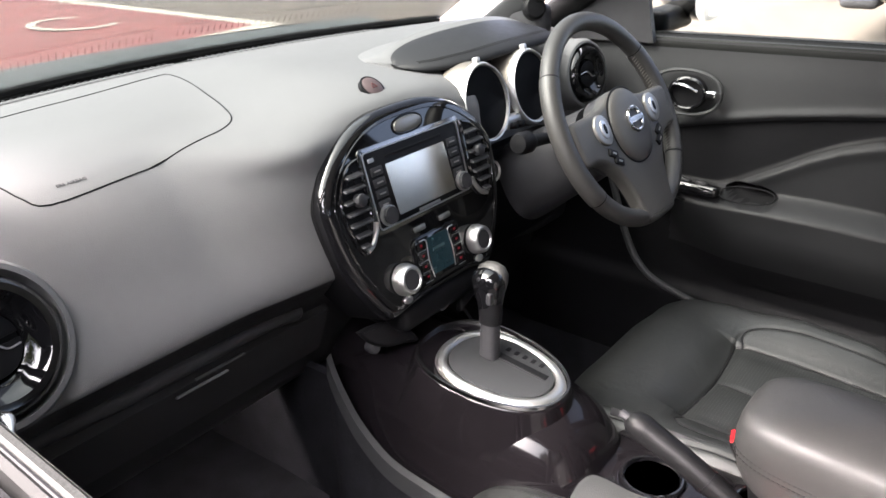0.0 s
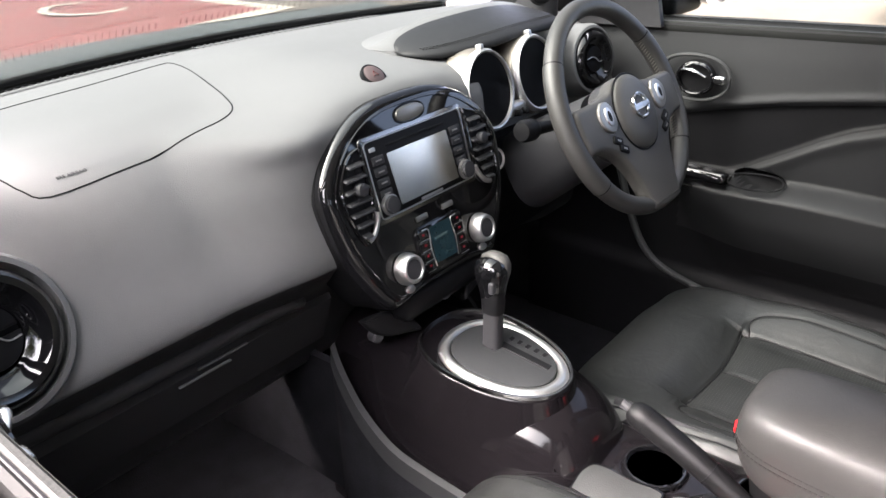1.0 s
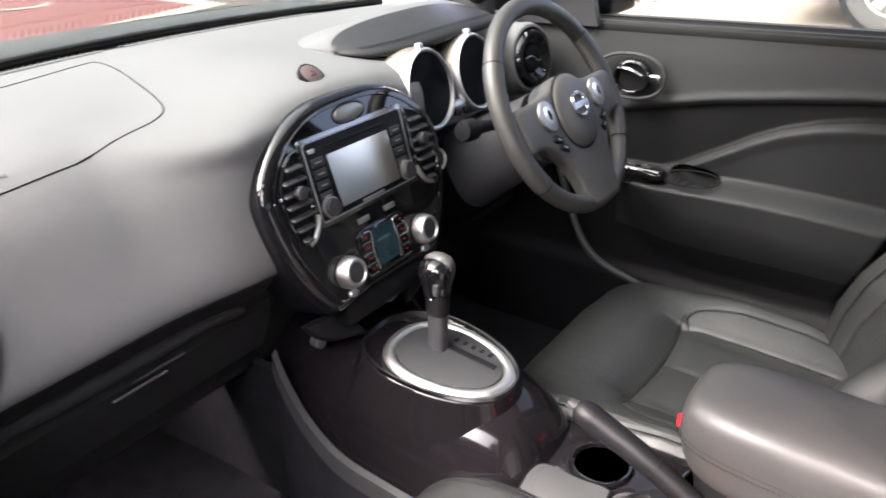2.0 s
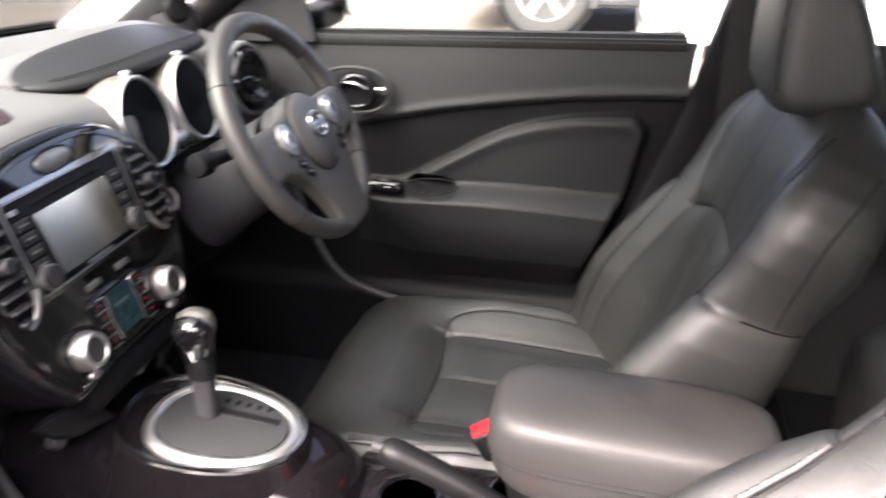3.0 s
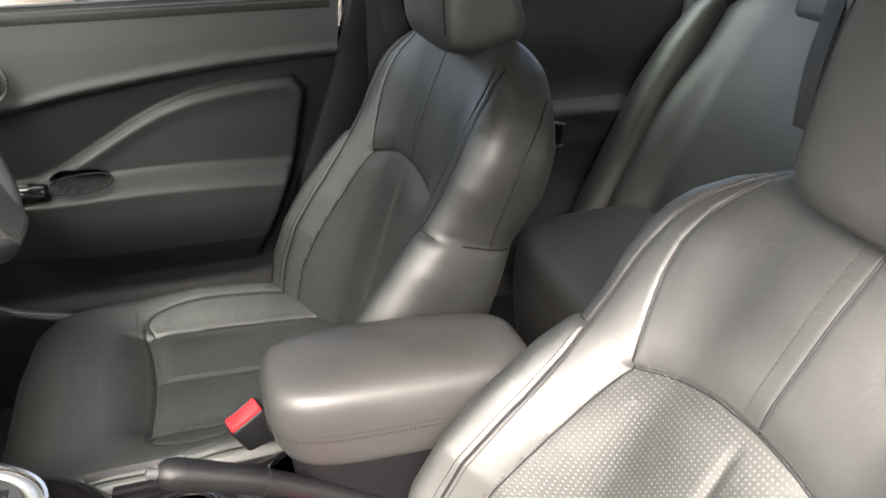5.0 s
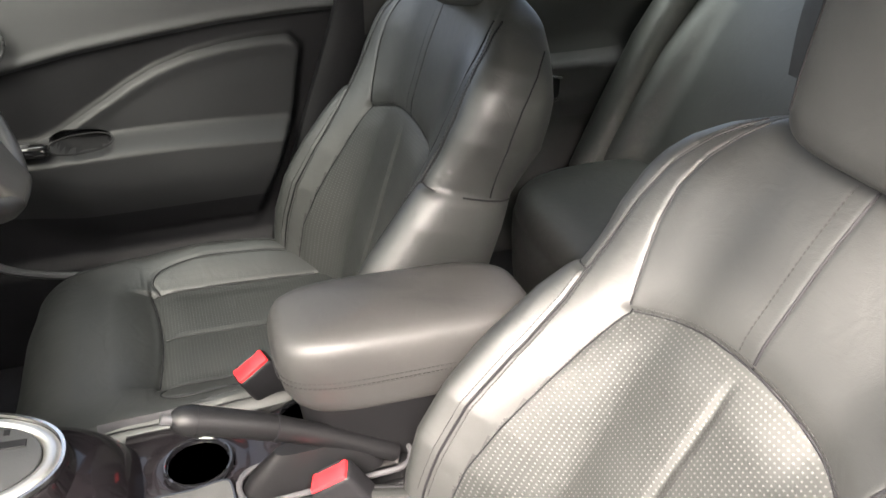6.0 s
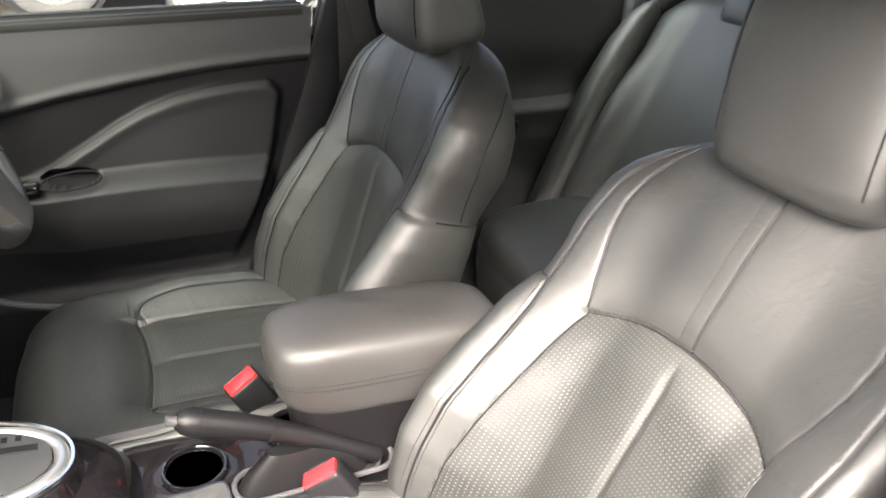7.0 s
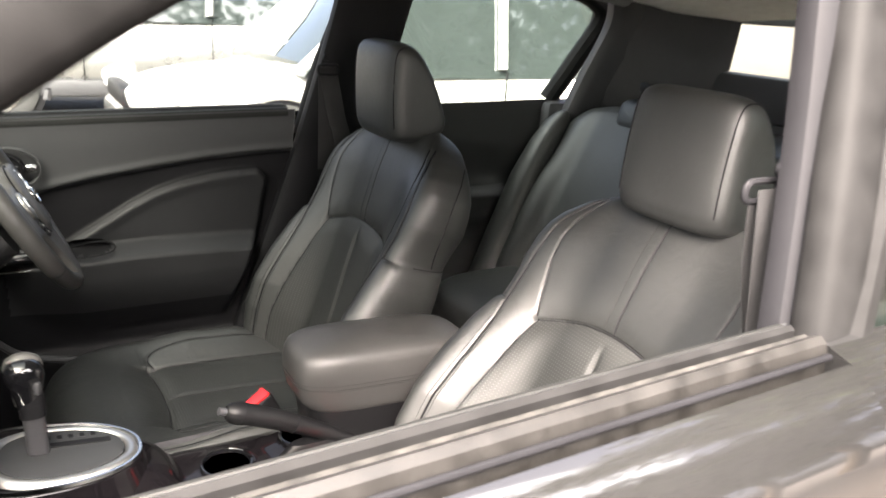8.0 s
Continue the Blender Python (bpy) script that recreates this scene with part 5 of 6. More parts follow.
for sg in (-1, 1):
    plate = [(sg * x, y) for x, y in ((.072, .024), (.082, .034), (.100, .034), (.114, .020), (.113, .000), (.101, -.014), (.084, -.018), (.072, -.008), (.069, .008))]
    plate = [(p.x, p.y) for p in smooth_path([(x, y, 0) for x, y in plate + plate[:1]], 4)][:-1]
    s_ = part("switch_plate", prism(plate, .007, WH @ pose(0, 0, .002), .003, 3), SILVERPAINT, wheel, "silver bean-shaped switch plate")
    part("thumb_pad", prism(oval(.010, .016, 24, cx=sg * .091, cy=.010), .004, WH @ pose(0, 0, .0075), .0015), SATIN, s_)
    part("pad_slot", prism(oval(.0045, .009, 20, cx=sg * .091, cy=.010), .0012, WH @ pose(0, 0, .011)), DARKER, s_)
    for k in range(2):
        b = part("phone_button", rbox(0, 0, 0, .024, .013, .006, .002, 2, WH @ pose(sg * (.086 - .009 * k), -.033 - .016 * k, .005, 0, 0, sg * 28)), DARKER, wheel, "black phone button")
        part("button_mark", rbox(0, 0, 0, .009, .003, .0008, 0, 1, WH @ pose(sg * (.086 - .009 * k), -.033 - .016 * k, .0083, 0, 0, sg * 28)), SILVERPAINT, b, smooth=0)
col = thing("steering_column", "dark steering column shroud with stalks", "steering column", at=(.358, .2, .92))
rings = []
for t in np.linspace(0, 1, 8):
    k = .95 + .25 * t
    rings.append([WM @ Vector((x * k, y * k - .022 - .02 * t, -.045 - .18 * t)) for x, y in oval(.070, .066, 28, 2.6)])
part("shroud", loft(rings), DARK, col)
for sg in (-1, 1):
    st = smooth_path([WM @ Vector(p) for p in ((sg * .05, .012, -.085), (sg * .12, .022, -.080), (sg * .172, .028, -.075))], 5)
    s_ = part("stalk", tube(st, [.009 + .004 * i / 10 for i in range(len(st))], 12), DARKER, col)
    part("stalk_end", lathe([(.014, -.022), (.0185, -.012), (.0185, .010), (.015, .018), (.001, .020)], facing(st[-1], (st[-1] - st[-2]))), DARKER, s_)
part("knee_panel", loft([[Vector((x, y, z)) for y, z in ((.30, .90), (.285, .86), (.30, .75), (.33, .66), (.40, .60), (.44, .60), (.40, .9))] for x in np.linspace(.20, .66, 10)]), DARKER, col)
for x, w in ((.30, .05), (.42, .09)):
    pd = thing("foot_pedal", "dark rubber-faced foot pedal", "pedal", "pedals", (x, .62, .3))
    part("pad", rbox(x, .56, .47, w, .02, .08, .008, 2, pose(0, 0, 0, -25)), RUBBER, pd)
    part("arm", tube([(x, .575, .48), (x, .66, .62), (x, .74, .70)], .009, 8), DARKER, pd)

# ---- centre console ----
con = thing("centre_console", "gloss dark centre console with cup holders and a silver selector ring", "console", at=(0, 0, .3))
rings = []
for y, zt_, wb in ((.33, .715, .13), (.24, .728, .142), (.14, .724, .150), (.04, .708, .150), (-.05, .694, .142), (-.10, .674, .130), (-.135, .635, .118), (-.155, .585, .11)):
    sec = []
    for u in np.linspace(-1, 1, 33):
        a = abs(u)
        q = a * math.pi / 2
        x = wb * math.sin(q) ** .78
        z = zt_ - (zt_ - .36) * (1 - math.cos(q) ** .62)
        sec.append(Vector((math.copysign(x, u) - .016, y - .010, z - .012)))
    rings.append(sec)
sm = []
for i in range(33):
    sm.append(smooth_path([rg[i] for rg in rings], 6))
rings = [[sm[i][k] for i in range(33)] for k in range(len(sm[0]))]
part("upper_body", loft(rings, closed=True), CONSOLE, con, "glossy dark selector housing", smooth=50)
# selector ring and plate
CM = facing((-.026, .030, .699), (0, -.10, 1), (0, 1, 0))
def egg(a, b, n=56):
    return [(x * (1 + .12 * y / b), y) for x, y in oval(a, b, n, 2.25)]
part("ring_flange", ring_prism(egg(.090, .126), egg(.0865, .122), .010, CM @ pose(0, .006, -.002)), CHROME, con, "thin bright outer line")
part("ring_well", loft([[CM @ Vector((x * k, y * k + .006, z)) for x, y in egg(.092, .128)] for z, k in ((-.075, 1.30), (-.050, 1.20), (-.030, 1.11), (-.014, 1.045), (-.004, 1.012), (.001, .99), (.002, .96), (-.001, .90), (-.001, .3))]), CONSOLE, con, "gloss dark collar round the selector", smooth=60)
sel = [[], [], [], [], []]
for (x, y), (x2, y2) in zip(egg(.079, .106), egg(.063, .086)):
    for i, (k, z) in enumerate(((0, .0), (.12, .006), (.5, .0095), (.88, .008), (1, .002))):
        sel[i].append(CM @ Vector((x + (x2 - x) * k, y - .010 + (y2 - y) * k, z)))
bm = loft(sel, True, False)
part("selector_ring", bm, SATIN, con, "broad satin silver ring", smooth=180)
plate = part("selector_plate", prism(egg(.063, .085), .006, CM @ pose(0, -.010, .002), .001), DOORTRIM, con, "dark selector plate")
part("slot", rbox(0, 0, 0, .013, .105, .002, .0008, 1, CM @ pose(.020, -.026, .0085)), DARKER, plate)
part("slot_gate", rbox(0, 0, 0, .030, .020, .002, .0008, 1, CM @ pose(.012, .020, .0083)), DARKER, plate)
for k in range(5):
    part("position_mark", rbox(0, 0, 0, .010, .007, .001, .0003, 1, CM @ pose(.042, .006 - .0155 * k, .0083)), DARKER, plate)
# rear tray with two cup wells cut through
nx, ny_ = 61, 121
TX, TY = np.meshgrid(np.linspace(-.118, .118, nx), np.linspace(-.135, -.66, ny_), indexing="ij")
TZ = .604 - .014 * sstep(.060, .118, np.abs(TX)) - .003 * sstep(.030, .075, np.abs(TX))
well = np.zeros(TX.shape)
for wx, wy in ((-.004, -.226), (.030, -.374)):
    well = np.maximum(well, sstep(.043, .0385, np.hypot(TX - wx, TY - wy)))
for wx, wy in ((-.004, -.226), (.030, -.374)):
    TZ = TZ - .005 * sstep(.048, .075, np.hypot(TX - wx, TY - wy))
TZ = TZ - .065 * well
slotw = sstep(.025, .021, np.abs(TX + .070)) * sstep(-.273, -.280, TY) * sstep(-.488, -.480, TY)
TZ = TZ - .03 * slotw
P = np.stack([TX, TY, TZ], -1)
reg = np.where(well > .02, np.where(TY > -.30, 2, 5), np.where((TX < -.044) & (TY < -.268) & (TY > -.52), 3, 4))
split_grid(P[:, ::-1], np.stack([TX, TY], -1)[:, ::-1], reg[:, ::-1], {2: ("cup_well", DARKER, "dark cup well"), 5: ("cup_well", DARKER, "dark cup well"), 3: ("brake_tray", BLACKSATIN, "dark lever tray"), 4: ("tray", CONSOLE, "gloss black tray surface")}, con)
for wx, wy in ((-.004, -.226), (.030, -.374)):
    part("well_rim", lathe([(.0385, -.012), (.0395, .002), (.0408, .0032), (.0428, .0030), (.0442, .0008), (.0446, -.004)], pose(wx, wy, .604), 48), PIANO, con, "gloss black cup well rim")
    part("well_lining", lathe([(.0388, -.004), (.036, -.050), (.030, -.058), (.001, -.058)], pose(wx, wy, .604), 40), DARK, con)
for sg in (-1, 1):
    part("console_side", loft([[Vector((sg * x, y, z)) for x, z in ((.116, .597), (.122, .585), (.130, .45), (.14, .31), (.12, .31), (.112, .585))] for y in np.linspace(-.10, -.68, 8)]), DARK, con)
    pth = smooth_path([(sg * .140, .280, .662), (sg * .152, .256, .644), (sg * .158, .230, .614), (sg * .160, .196, .574), (sg * .161, .137, .535), (sg * .161, .056, .522), (sg * .158, -.10, .510)], 8)
    part("side_trim", loft([[p + Vector((sg * dx, 0, dz)) for dx, dz in ((0, .026), (.010, .022), (.014, -.008), (.004, -.012))] for p in pth]), DOORTRIM, con, "grey edge strip")
    part("carpet_side", loft([[p + Vector((sg * dx, 0, dz)) for dx, dz in ((.002, -.005), (.012, -.01), (.016, -.28), (.002, -.28))] for p in [Vector((sg * .135, .78, .62)), Vector((sg * .135, .45, .65))] + pth]), CARPET, con, "dark carpeted tunnel side")
    leaf = [(p.x, p.y) for p in smooth_path([(x, y, 0) for x, y in ((-.075, -.004), (-.04, -.022), (.0, -.026), (.05, -.012), (.085, .0), (.05, .022), (.0, .028), (-.04, .016), (-.075, -.004))], 4)][:-1]
    part("console_wing", prism([(sg * -x, y) for x, y in leaf], .02, facing((sg * .108 - .008, .168, .752), (sg * .10, -1, .38)) @ pose(0, 0, -.012, 0, 0, sg * 30) @ Matrix.Scale(.72, 4), .008, 3), DARKER, con, "leaf-shaped dark cover below the fascia")
    part("wing_stud", lathe([(.010, -.01), (.010, .006), (.007, .009), (.001, .009)], facing((sg * .128, .192, .727), (sg * .2, -1, .2)), 20), DARK, con)
part("slot_surround", tube([(-.070 + x, -.380 + y, .606) for x, y in rrect(.062, .22, .028)], .004, 8, True), DARK, con)

mat_outline = [(p.x, p.y) for p in smooth_path([(x, y, 0) for x, y in ((-.112, -.154), (-.080, -.150), (-.056, -.156), (-.050, -.176), (-.052, -.215), (-.048, -.252), (-.060, -.262), (-.110, -.262), (-.116, -.250), (-.116, -.165), (-.112, -.154))], 3)][:-1]
part("tray_mat", prism(mat_outline, .004, pose(0, 0, .6035), .0015), mat("grey_rubber_mat", (.040, .041, .041), .6, spec=.3, var=.15, scale=12, grain=.3, grain_scale=500), con, "grey rubber-lined tray")
part("tray_lip", tube([(x, y, .606) for x, y in mat_outline], .0022, 6, True), PIANO, con)

# ---- gear lever ----
gear = thing("gear_lever", "automatic gear lever with gloss black grip and grey cap", "gear lever", at=(.0, .06, .71))
GM = facing((-.016, .049, .700), (.06, .02, 1), (0, 1, 0)) @ Matrix.Diagonal((.82, .82, .97, 1))
part("shaft", loft([[GM @ Vector((x * k, y * k, z)) for x, y in oval(.0165, .019, 24, 3)] for z, k in ((0, 1), (.04, .95), (.075, .92))]), DARK, gear)
part("collar", loft([[GM @ Vector((x * k, y * k, z)) for x, y in oval(.0175, .021, 24, 2.6)] for z, k in ((.068, 1.0), (.09, 1.05), (.105, .98))]), DARKER, gear)
part("grip", loft([[GM @ Vector((x * k, y * k + .004 * z / .1, z)) for x, y in oval(.018, .022, 28, 2.3)] for z, k in ((.085, .9), (.10, 1.02), (.115, 1.2), (.13, 1.42), (.142, 1.45), (.152, 1.25), (.158, .8), (.160, .2))]), PIANO, gear, "gloss black grip")
part("cap", loft([[GM @ Vector((abs(x) * k * (.6 if x < 0 else 1) * (1 if x > 0 else -1) + .010, y * k + .006, z)) for x, y in oval(.018, .022, 28, 2.3)] for z, k in ((.085, .9), (.115, 1.15), (.135, 1.42), (.147, 1.45), (.158, 1.2), (.164, .7), (.166, .2))]), SPOKE, gear, "grey soft cap")
part("release_button", rbox(0, 0, 0, .014, .012, .02, .004, 3, GM @ pose(-.020, -.012, .118)), DARK, gear)

# ---- handbrake ----
hbk = thing("handbrake", "black leather-covered handbrake lever, lowered", "handbrake", at=(-.070, -.35, .6))
path = smooth_path([(-.070, -.211, .741), (-.070, -.25, .727), (-.070, -.31, .700), (-.070, -.38, .662), (-.070, -.47, .605)], 6)
rs = [interp(i / (len(path) - 1), [0, .03, .12, .22, .5, .8, 1], [.010, .0155, .0185, .0175, .0165, .0135, .013]) for i in range(len(path))]
part("lever", tube(path, rs, 16), BLACKSATIN, hbk)
for k, w in ((4, .0186), (13, .0172)):
    part("grip_seam", tube([path[k], path[k] + (path[k + 1] - path[k]) * .18], w, 16), DARKER, hbk)
part("push_button", tube([path[0], path[0] + (path[0] - path[1]).normalized() * .012], .0065, 12), DARK, hbk)
rings = [[Vector((-.070 + x * k, -.363 + y * kk, z)) for x, y in oval(.024, .09, 24, 3)] for z, k, kk in ((.600, 1.0, 1.0), (.625, .8, .85), (.655, .5, .5))]
part("gaiter", loft(rings), BLACKSATIN, hbk)

# ---- armrest ----
arm = thing("armrest", "padded grey-black leather centre armrest between the seats", "armrest", at=(-.003, -.505, .62))
def pad(z, k, dy=0):
    return [Vector((-.003 + x * k, -.506 + dy + y * k, z - .006 + .006 * (y / .155))) for x, y in oval(.080, .172, 56, 4.0)]
part("lid", loft([pad(.7405, .985), pad(.748, .998), pad(.768, 1.0), pad(.784, .985), pad(.795, .95), pad(.802, .88), pad(.808, .72), pad(.811, .45), pad(.812, .15)]), ARMPAD, arm, "padded leather lid", smooth=60)
part("lower_pad", loft([pad(.690, .80), pad(.694, .86), pad(.704, .915), pad(.720, .962), pad(.7402, .984)]), ARMPAD, arm)
for z in (.7435, .751):
    dashes(pad(z, 1.0), Vector((0, 0, 1)), arm)
part("box", loft([pad(.60, .80), pad(.66, .84), pad(.702, .88)]), BLACKSATIN, arm)

# ---- belt buckles ----
for x, y, z, tilt, turn, lb in ((.120, -.314, .640, -27, -75, "driver's seat belt buckle with a red button on its stalk"), (-.121, -.375, .644, -33, -108, "passenger seat belt buckle with a red button on its stalk")):
    b = thing("belt_buckle", lb, "seat belt", "belt buckles", (x, y, z - .06))
    M = pose(x, y, z, 0, tilt, turn)
    part("case", rbox(0, 0, 0, .056, .036, .085, .007, 3, M @ pose(0, 0, -.040)), DARKER, b)
    part("red_button", rbox(0, 0, 0, .050, .028, .008, .003, 2, M @ pose(0, -.001, .002)), RED, b, "red release button")
    part("latch_slot", rbox(0, 0, 0, .036, .004, .004, .001, 1, M @ pose(0, .011, .0055)), DARKER, b)
    part("stalk", tube([M @ Vector((0, 0, -.06)), M @ Vector((0, -.01, -.14))], .011, 10), DARKER, b)

# ---- seat belts ----
def strap(pts, w, material, wide=(0, 1, 0)):
    path = smooth_path(pts, 8)
    wv = Vector(wide) * w / 2
    rings = []
    for p in path:
        nx_ = Vector((.0006, 0, 0)) if abs(wide[0]) < .5 else Vector((0, .0006, 0))
        rings.append([p + wv + nx_, p - wv + nx_, p - wv - nx_, p + wv - nx_])
    return loft(rings)
WEB = mat("belt_webbing", (.009, .009, .0095), .7, var=.2, scale=30, grain=.4, grain_scale=500)
for sg in (1, -1):
    sb = thing("seat_belt", "dark seat belt webbing hanging on the centre pillar", "seat belt", "front belts", (sg * .63, -.66, 1.2))
    part("webbing", strap([(sg * .622, -.650, 1.192), (sg * .618, -.668, 1.10), (sg * .622, -.694, .98), (sg * .650, -.66, .78), (sg * .655, -.56, .60), (sg * .645, -.47, .475)], .046, WEB), WEB, sb)
    ring = [Vector((sg * .620, -.648 + y, 1.200 + z)) for y, z in rrect(.052, .022, .009)]
    part("belt_guide", tube(ring, .0042, 8, True, up=(1, 0, 0)), DARKER, sb, "black plastic belt ring")
    part("guide_bolt", lathe([(.001, .005), (.009, .004), (.011, 0), (.011, -.02)], facing((sg * .638, -.652, 1.228), (-sg, 0, .1)), 20), DARKER, sb)
    part("upper_webbing", strap([(sg * .632, -.650, 1.205), (sg * .640, -.655, 1.10), (sg * .652, -.66, .95)], .046, WEB), WEB, sb)
    part("belt_tongue", rbox(sg * .600, -.452, .555, .016, .045, .030, .005, 2, pose(0, 0, 0, -25, 0, 10)), SATIN, sb, "metal belt tongue")

# ---- rear bench ----
bench = thing("rear_bench", "black leather rear bench seat behind the front seats", "rear seat", at=(0, -1.1, .35))
for sg in (-1, 1):
    def plan(k, z):
        return [Vector((sg * .300 + x * k, -1.175 + y * (.25 + .75 * k), z)) for x, y in oval(.293, .300, 64, 3.4)]
    part("cushion", loft([plan(.93, .40), plan(.975, .48), plan(1.0, 0.557), plan(1.0, 0.599), plan(.985, 0.603), plan(.988, 0.611), plan(.975, 0.632), plan(.94, 0.647), plan(.86, 0.657), plan(.6, 0.661), plan(.2, 0.659)]), LEATHER, bench, "rounded leather seat cushion", smooth=60)
    part("bench_base", rbox(sg * .34, -1.15, .345, .66, .62, .12, .02), DARKER, bench)
    rings = []
    for h, d in ((0, 0), (.1, .012), (.3, .01), (.45, -.004), (.54, -.02), (.57, -.05)):
        rings.append([Vector((sg * .335 + x, -1.21 - .38 * h + d + .05 * sstep(.17, .25, abs(x)) * (1 - h), .60 + .92 * h - .05 * (abs(x) / .3) ** 4 * (h > .4))) for x in np.linspace(-.29, .29, 41)])
    sm = [smooth_path([rg[i] for rg in rings], 5) for i in range(41)]
    rings = [[sm[i][k] for i in range(41)] for k in range(len(sm[0]))]
    rings = [rg + [p + Vector((0, -.09, 0)) for p in rg[::-1]] for rg in rings]
    part("backrest", loft(rings), LEATHER, bench, smooth=60)
    part("side_bolster", loft([[Vector((sg * .645 + x * k, y + yv * k, z)) for x, yv in oval(.05, .06, 20, 2.5)] for y, z, k in ((-1.18, .60, 1), (-1.24, .75, 1), (-1.30, .90, .95), (-1.35, 1.0, .82), (-1.385, 1.06, .6), (-1.40, 1.085, .3), (-1.405, 1.09, .05))]), LEATHER, bench, smooth=60)
    part("headrest", rbox(sg * .34, -1.47, 1.100, .24, .09, .10, .035, 4, pose(0, 0, 0, 12)), LEATHER, bench)
    sb = thing("seat_belt", "dark rear seat belt webbing against the backrest", "seat belt", "rear belts", (sg * .3, -1.4, 1.1))
    part("webbing", strap([(sg * .37, -1.46, 1.18), (sg * .31, -1.372, 1.02), (sg * .25, -1.318, .87), (sg * .21, -1.255, .72)], .040, WEB, (1, 0, 0)), WEB, sb)
    part("belt_guide", rbox(sg * .37, -1.47, 1.185, .07, .03, .03, .008, 3), DARKER, sb)
    part("belt_anchor", rbox(sg * .20, -1.235, .69, .05, .02, .03, .006, 2), DARKER, sb)
shell("parcel_shelf", rbox(0, -1.66, 1.07, 1.2, .32, .02, .006), DARK, "dark parcel shelf behind the bench")

# ---- driver's footwell seal, tweeters ----
for sg in (1, -1):
    shell("trim_door_seal", tube(smooth_path([(sg * .668, .30, .98), (sg * .655, .21, .82), (sg * .628, .14, .67), (sg * .61, .09, .605), (sg * .605, .03, .572), (sg * .60, -.10, .545), (sg * .60, -.40, .50)], 8), .008, 10), DOORTRIM, "grey rubber door opening seal")
    tw = thing("tweeter", "round dark tweeter grille at the pillar foot", "speaker", "tweeters", (sg * .64, .40, 1.09))
    part("grille", lathe([(.001, .010), (.020, .009), (.025, .004), (.026, -.01)], facing((sg * .632, .392, 1.132), (-sg * .6, -.75, .3)), 28), DARKER, tw)
    part("mount", rbox(sg * .656, .42, 1.10, .05, .10, .08, .02, 3), DARK, tw)
shell("trim_screen_seal", tube([(.70 * u, .872 - .15 * u * u, 1.078) for u in np.linspace(-1, 1, 60)], .0105, 8), RUBBER, "black rubber seal along the foot of the windscreen")


# ---- parked cars ----
def parked_wheel(m, parent, rad):
    w = part("wheel", lathe([(rad * .66, -.10), (rad * .80, -.115), (rad * .97, -.10), (rad, -.06), (rad, .06), (rad * .97, .10), (rad * .80, .115), (rad * .66, .10)], m, 40), TYRE, parent, "black tyre")
    part("rim", lathe([(rad * .66, -.08), (rad * .66, .105), (rad * .62, .108), (rad * .60, .085), (rad * .2, .04), (rad * .01, .04)], m, 40), ALLOY if rad < .37 else ALLOY, w, "alloy rim")
    for k in range(5):
        a = radians(90 + 72 * k)
        part("spoke", prism([(.03, -.035), (rad * .60, -.05), (rad * .60, .05), (.03, .035)], .03, m @ pose(0, 0, .07, 0, 0, math.degrees(a)), .008, 2), ALLOY, w)
    for k in range(5):
        part("rim_gap", prism([(rad * .25, 0), (rad * .56, -.10), (rad * .56, .10)], .004, m @ pose(0, 0, .058, 0, 0, 126 + 72 * k)), DARKER, w)
    part("hub_cap", lathe([(.05, .07), (.045, .108), (.001, .112)], m, 24), ALLOY, w)


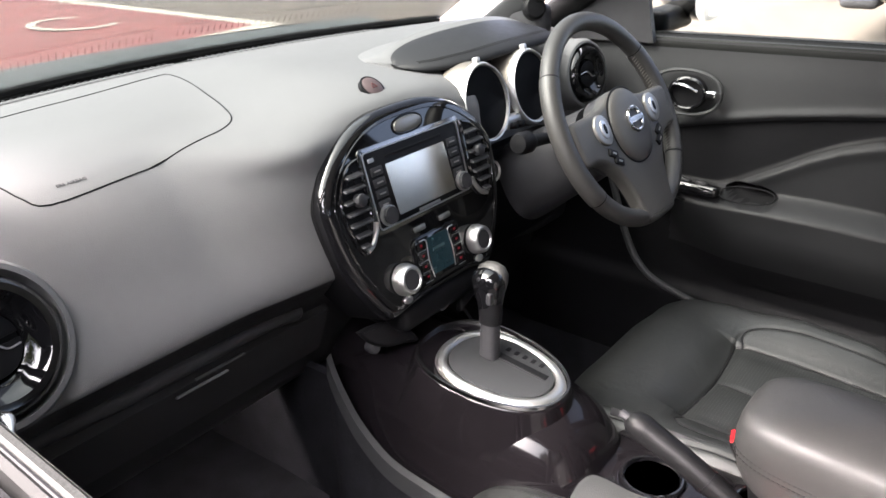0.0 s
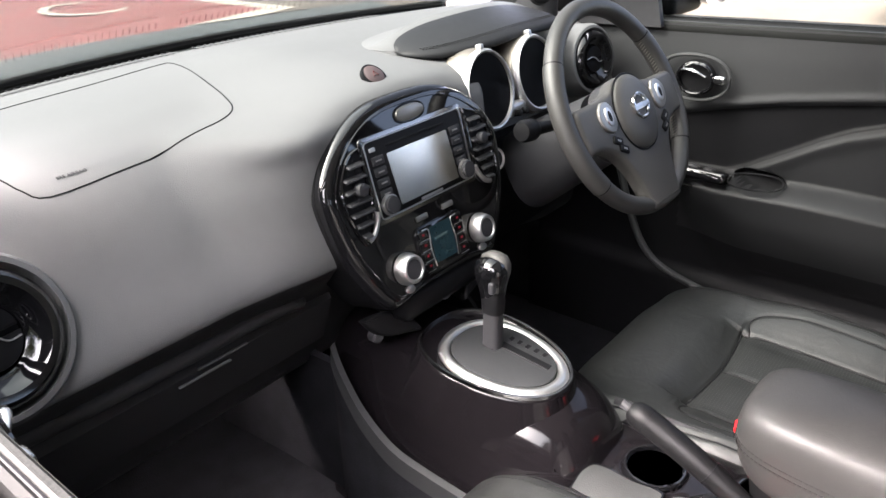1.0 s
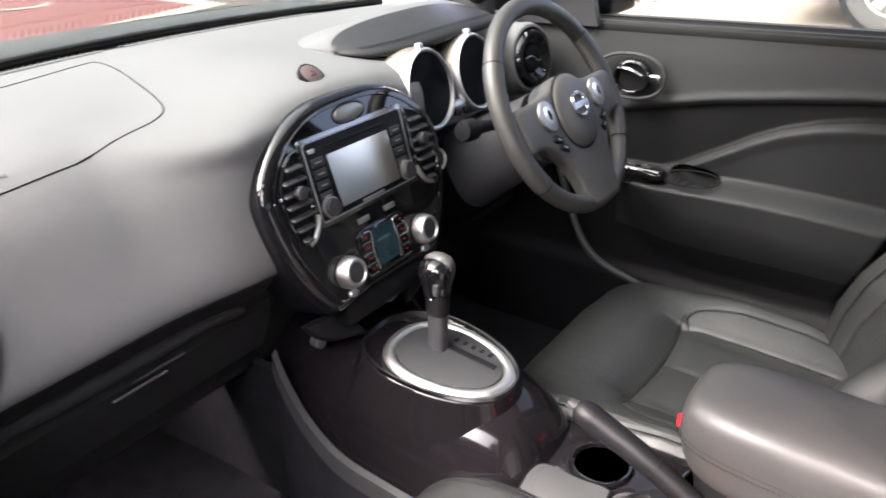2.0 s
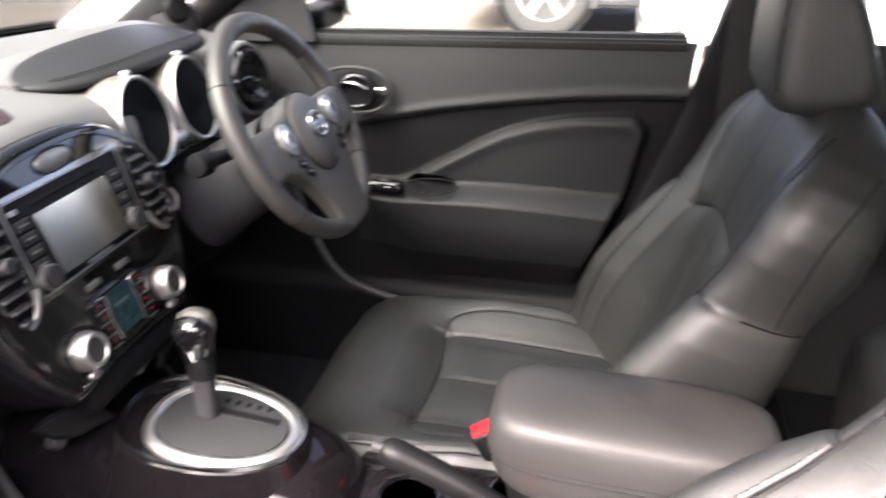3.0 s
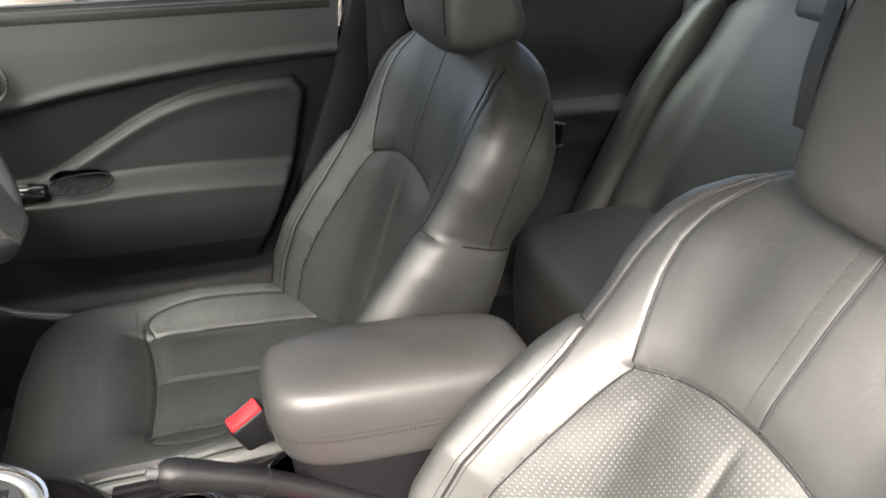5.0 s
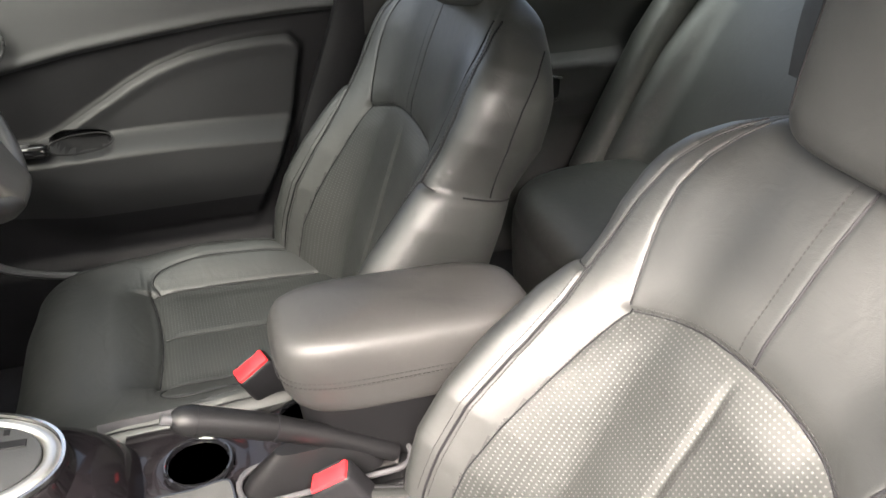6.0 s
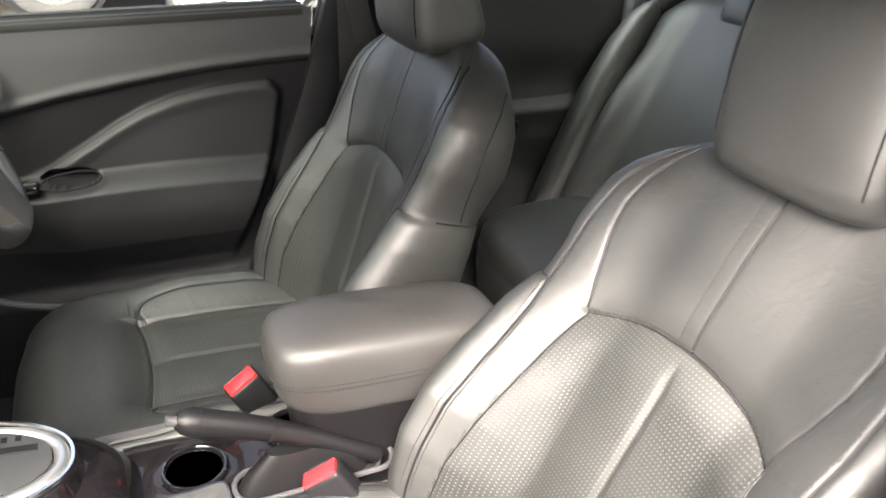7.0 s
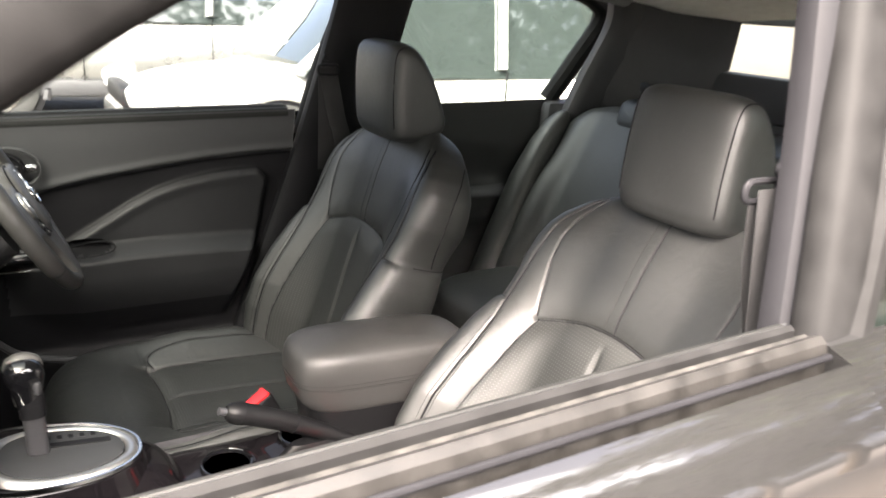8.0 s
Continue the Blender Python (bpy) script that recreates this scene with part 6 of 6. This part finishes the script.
def parked_car(name, label, x, nose, paint, length=4.3, width=1.8, height=1.6, clear=.25, rad=.36, lower=None):
    """A parked car whose length lies along y with its nose at y = nose; x is its near side."""
    g = rise(x + width / 2)
    car = thing(name, label, "car", "parked cars", (x + width / 2, nose - length / 2, g))
    cx = x + width / 2
    bz = g + clear
    st = [(0, .74, .30, .40), (.03, .86, .10, .52), (.10, .95, .0, .60), (.22, 1.0, 0, .66), (.30, 1.0, 0, .70), (.5, 1.0, 0, .74), (.75, 1.0, 0, .78), (.93, .96, 0, .78), (.985, .88, .10, .72), (1.0, .80, .2, .62)]
    rings = []
    for t, kw, lo, hi in st:
        y = nose - length * t
        hw = width / 2 * kw
        zl, zh = bz + lo * .5, g + height * .62 * (.55 + .45 * (hi - .4) / .38)
        ring = []
        for k in range(32):
            a = 2 * math.pi * k / 32
            c, s_ = math.cos(a), math.sin(a)
            xx = hw * math.copysign(abs(c) ** .45, c)
            zz = (zl + zh) / 2 + (zh - zl) / 2 * math.copysign(abs(s_) ** .5, s_)
            if s_ > 0:
                xx *= 1 - .10 * s_
            ring.append(Vector((cx + xx, y, zz)))
        rings.append(ring)
    sm = [smooth_path([rg[i] for rg in rings], 4) for i in range(32)]
    rings = [[sm[i][k] for i in range(32)] for k in range(len(sm[0]))]
    body = part("body", loft(rings), paint, car, smooth=50)
    zb = g + height * .58
    gh = [(.24, .0, .86), (.38, .80, .74), (.46, .97, .70), (.62, 1.0, .70), (.82, .95, .68), (.97, .25, .72)]
    rings = []
    for t, k, w in gh:
        y = nose - length * t
        zt = zb + (g + height - zb) * k
        hw = width / 2
        rings.append([Vector((cx + s1 * hw * ww, y, zz)) for s1, ww, zz in ((-1, .93, zb - .08), (-1, w + .16 * (1 - k), zt - .03), (-1, w - .05, zt), (1, w - .05, zt), (1, w + .16 * (1 - k), zt - .03), (1, .93, zb - .08))])
    part("glasshouse", loft(rings), DARKGLASS, car, "dark windows", smooth=30)
    rf = []
    for t, k, w in gh[1:5]:
        y = nose - length * t
        zt = zb + (g + height - zb) * k
        rf.append([Vector((cx + s1 * width / 2 * w, y, zt + dz)) for s1, dz in ((-1, .002), (-.9, .03), (.9, .03), (1, .002))])
    part("roof", loft(rf), paint, car)
    for sg in (-1, 1):
        for t0, t1 in ((.235, .385), (.60, .615), (.83, .965)):
            def gp(t, f):
                zt = zb + (g + height - zb) * interp(t, [q[0] for q in gh], [q[1] for q in gh])
                w = interp(t, [q[0] for q in gh], [q[2] for q in gh])
                return Vector((cx + sg * width / 2 * (.94 + (w - .92) * f), nose - length * t, zb - .03 + (zt - zb + .02) * f))
            part("pillar", tube([gp(t0, 0.02), gp(t1, .98)], .035, 8), paint, car)
        part("sill", rbox(cx + sg * (width / 2 - .03), nose - length * .5, bz + .06, .08, length * .46, .14, .03, 2), lower or DARK, car, "dark sill cladding")
        for t in (.20, .80):
            y = nose - length * t
            part("wheel_arch", tube([(cx + sg * (width / 2 - .01), y + (rad + .05) * math.cos(a), g + rad + (rad + .05) * math.sin(a)) for a in np.linspace(-.3, math.pi + .3, 20)], .035, 8), lower or paint, car)
            part("arch_well", lathe([(.001, 0), (rad + .045, 0), (rad + .045, -.02)], facing((cx + sg * (width / 2 + .004), y, g + rad), (sg, 0, 0)), 32), DARKER, car)
            parked_wheel(facing((cx + sg * (width / 2 - .08), y, g + rad), (sg, 0, 0)), car, rad)
        part("headlamp", rbox(cx + sg * width * .36, nose - .12, g + height * .43, .34, .18, .15, .05, 3, pose(0, 0, 0, -15, 0, -sg * 22)), LENS, car, "clear headlamp")
        part("fog_lamp", lathe([(.001, .02), (.05, .018), (.06, 0), (.06, -.04)], facing((cx + sg * width * .37, nose - .075, g + .45), (sg * .3, 1, 0))), LENS, car)
        part("door_mirror", rbox(cx + sg * (width / 2 + .11), nose - length * .335, zb + .06, .20, .12, .14, .045, 3), paint, car)
        part("door_line", rbox(cx + sg * (width / 2 - .002), nose - length * .60, g + height * .38, .012, .008, height * .35, 0), DARKER, body, smooth=0)
        part("door_line", rbox(cx + sg * (width / 2 - .002), nose - length * .36, g + height * .38, .012, .008, height * .35, 0), DARKER, body, smooth=0)
    part("lower_bumper", rbox(cx, nose - .14, bz + .07, width * .86, .30, .16, .06, 3), lower or DARK, car, "dark lower bumper")
    part("grille", rbox(cx, nose - .045, g + height * .40, width * .42, .10, .13, .03, 3), DARKER, car)
    part("tail_lamp", rbox(cx - width * .40, nose - length + .12, g + height * .5, .16, .14, .2, .04, 3), RED, car)
    return car


parked_car("parked_suv", "silver off-road style car with dark sill cladding, parked alongside", 5.9, .98, SILVERBODY, 4.4, 1.82, 1.68, .28, .375, DARK)
parked_car("parked_hatchback", "white hatchback parked beside, bright in daylight", 3.35, -.62, WHITEBODY, 4.1, 1.74, 1.5, .20, .32)
parked_car("parked_car", "silver-grey car with dark wheels parked further off", 8.6, 5.35, SILVERBODY, 4.3, 1.78, 1.48, .20, .34)
parked_car("parked_car", "white car parked ahead beyond the paved lane", 6.8, 15.5, WHITEBODY, 4.3, 1.78, 1.5, .20, .34)


# ---- trees and hedge beyond the passenger side ----
def tree(x, y, h, seed):
    rnd = random.Random(seed)
    t = thing("tree", "leafy broad-crowned tree at the edge of the car park", "tree", "trees", (x, y, 0))
    V, F = [], []
    path = smooth_path([(x, y, 0), (x + .1, y, h * .25), (x - .1, y + .1, h * .5), (x, y, h * .85)], 6)
    bmt = tube(path, [max(.03, .20 * (1 - .9 * i / (len(path) - 1))) for i in range(len(path))], 10)
    part("trunk", bmt, BARK, t)
    tips = []
    for k in range(14):
        a, b = rnd.uniform(0, 6.28), rnd.uniform(.3, .85)
        base = Vector((x, y, h * b))
        ln = h * rnd.uniform(.18, .34) * (1.15 - b * .6)
        tip = base + Vector((math.cos(a) * ln, math.sin(a) * ln, ln * rnd.uniform(.3, .8)))
        part("limb", tube([base, (base + tip) / 2 + Vector((0, 0, .1)), tip], [.06, .04, .015], 6), BARK, t)
        tips += [tip, (tip + base) / 2]
    for k in range(5200):
        c = rnd.choice(tips)
        p = c + Vector((rnd.gauss(0, .55), rnd.gauss(0, .55), rnd.gauss(0, .45)))
        d = Vector((rnd.uniform(-1, 1), rnd.uniform(-1, 1), rnd.uniform(-.6, .6))).normalized()
        e = d.orthogonal().normalized()
        s_ = rnd.uniform(.09, .20)
        b0 = len(V)
        V += [p - d * s_, p + e * s_ * .5 + Vector((0, 0, .02)), p + d * s_, p - e * s_ * .5 + Vector((0, 0, .02))]
        F.append((b0, b0 + 1, b0 + 2, b0 + 3))
    tagged(solid("crown", V, F, LEAF, t, smooth=0), kind="stuff")


for i, (x, y, h) in enumerate(((-2.9, -6.6, 9.0), (-.2, -8.2, 9.5), (-9.5, -1.6, 7.0), (-7.4, -6.4, 8), (-8.6, 3.4, 6.0), (-7.5, -9, 7.5), (-12, 9, 7), (-2, -13, 7), (3, -15, 8), (-11, -11, 7.5))):
    tree(x, y, h, i + 5)
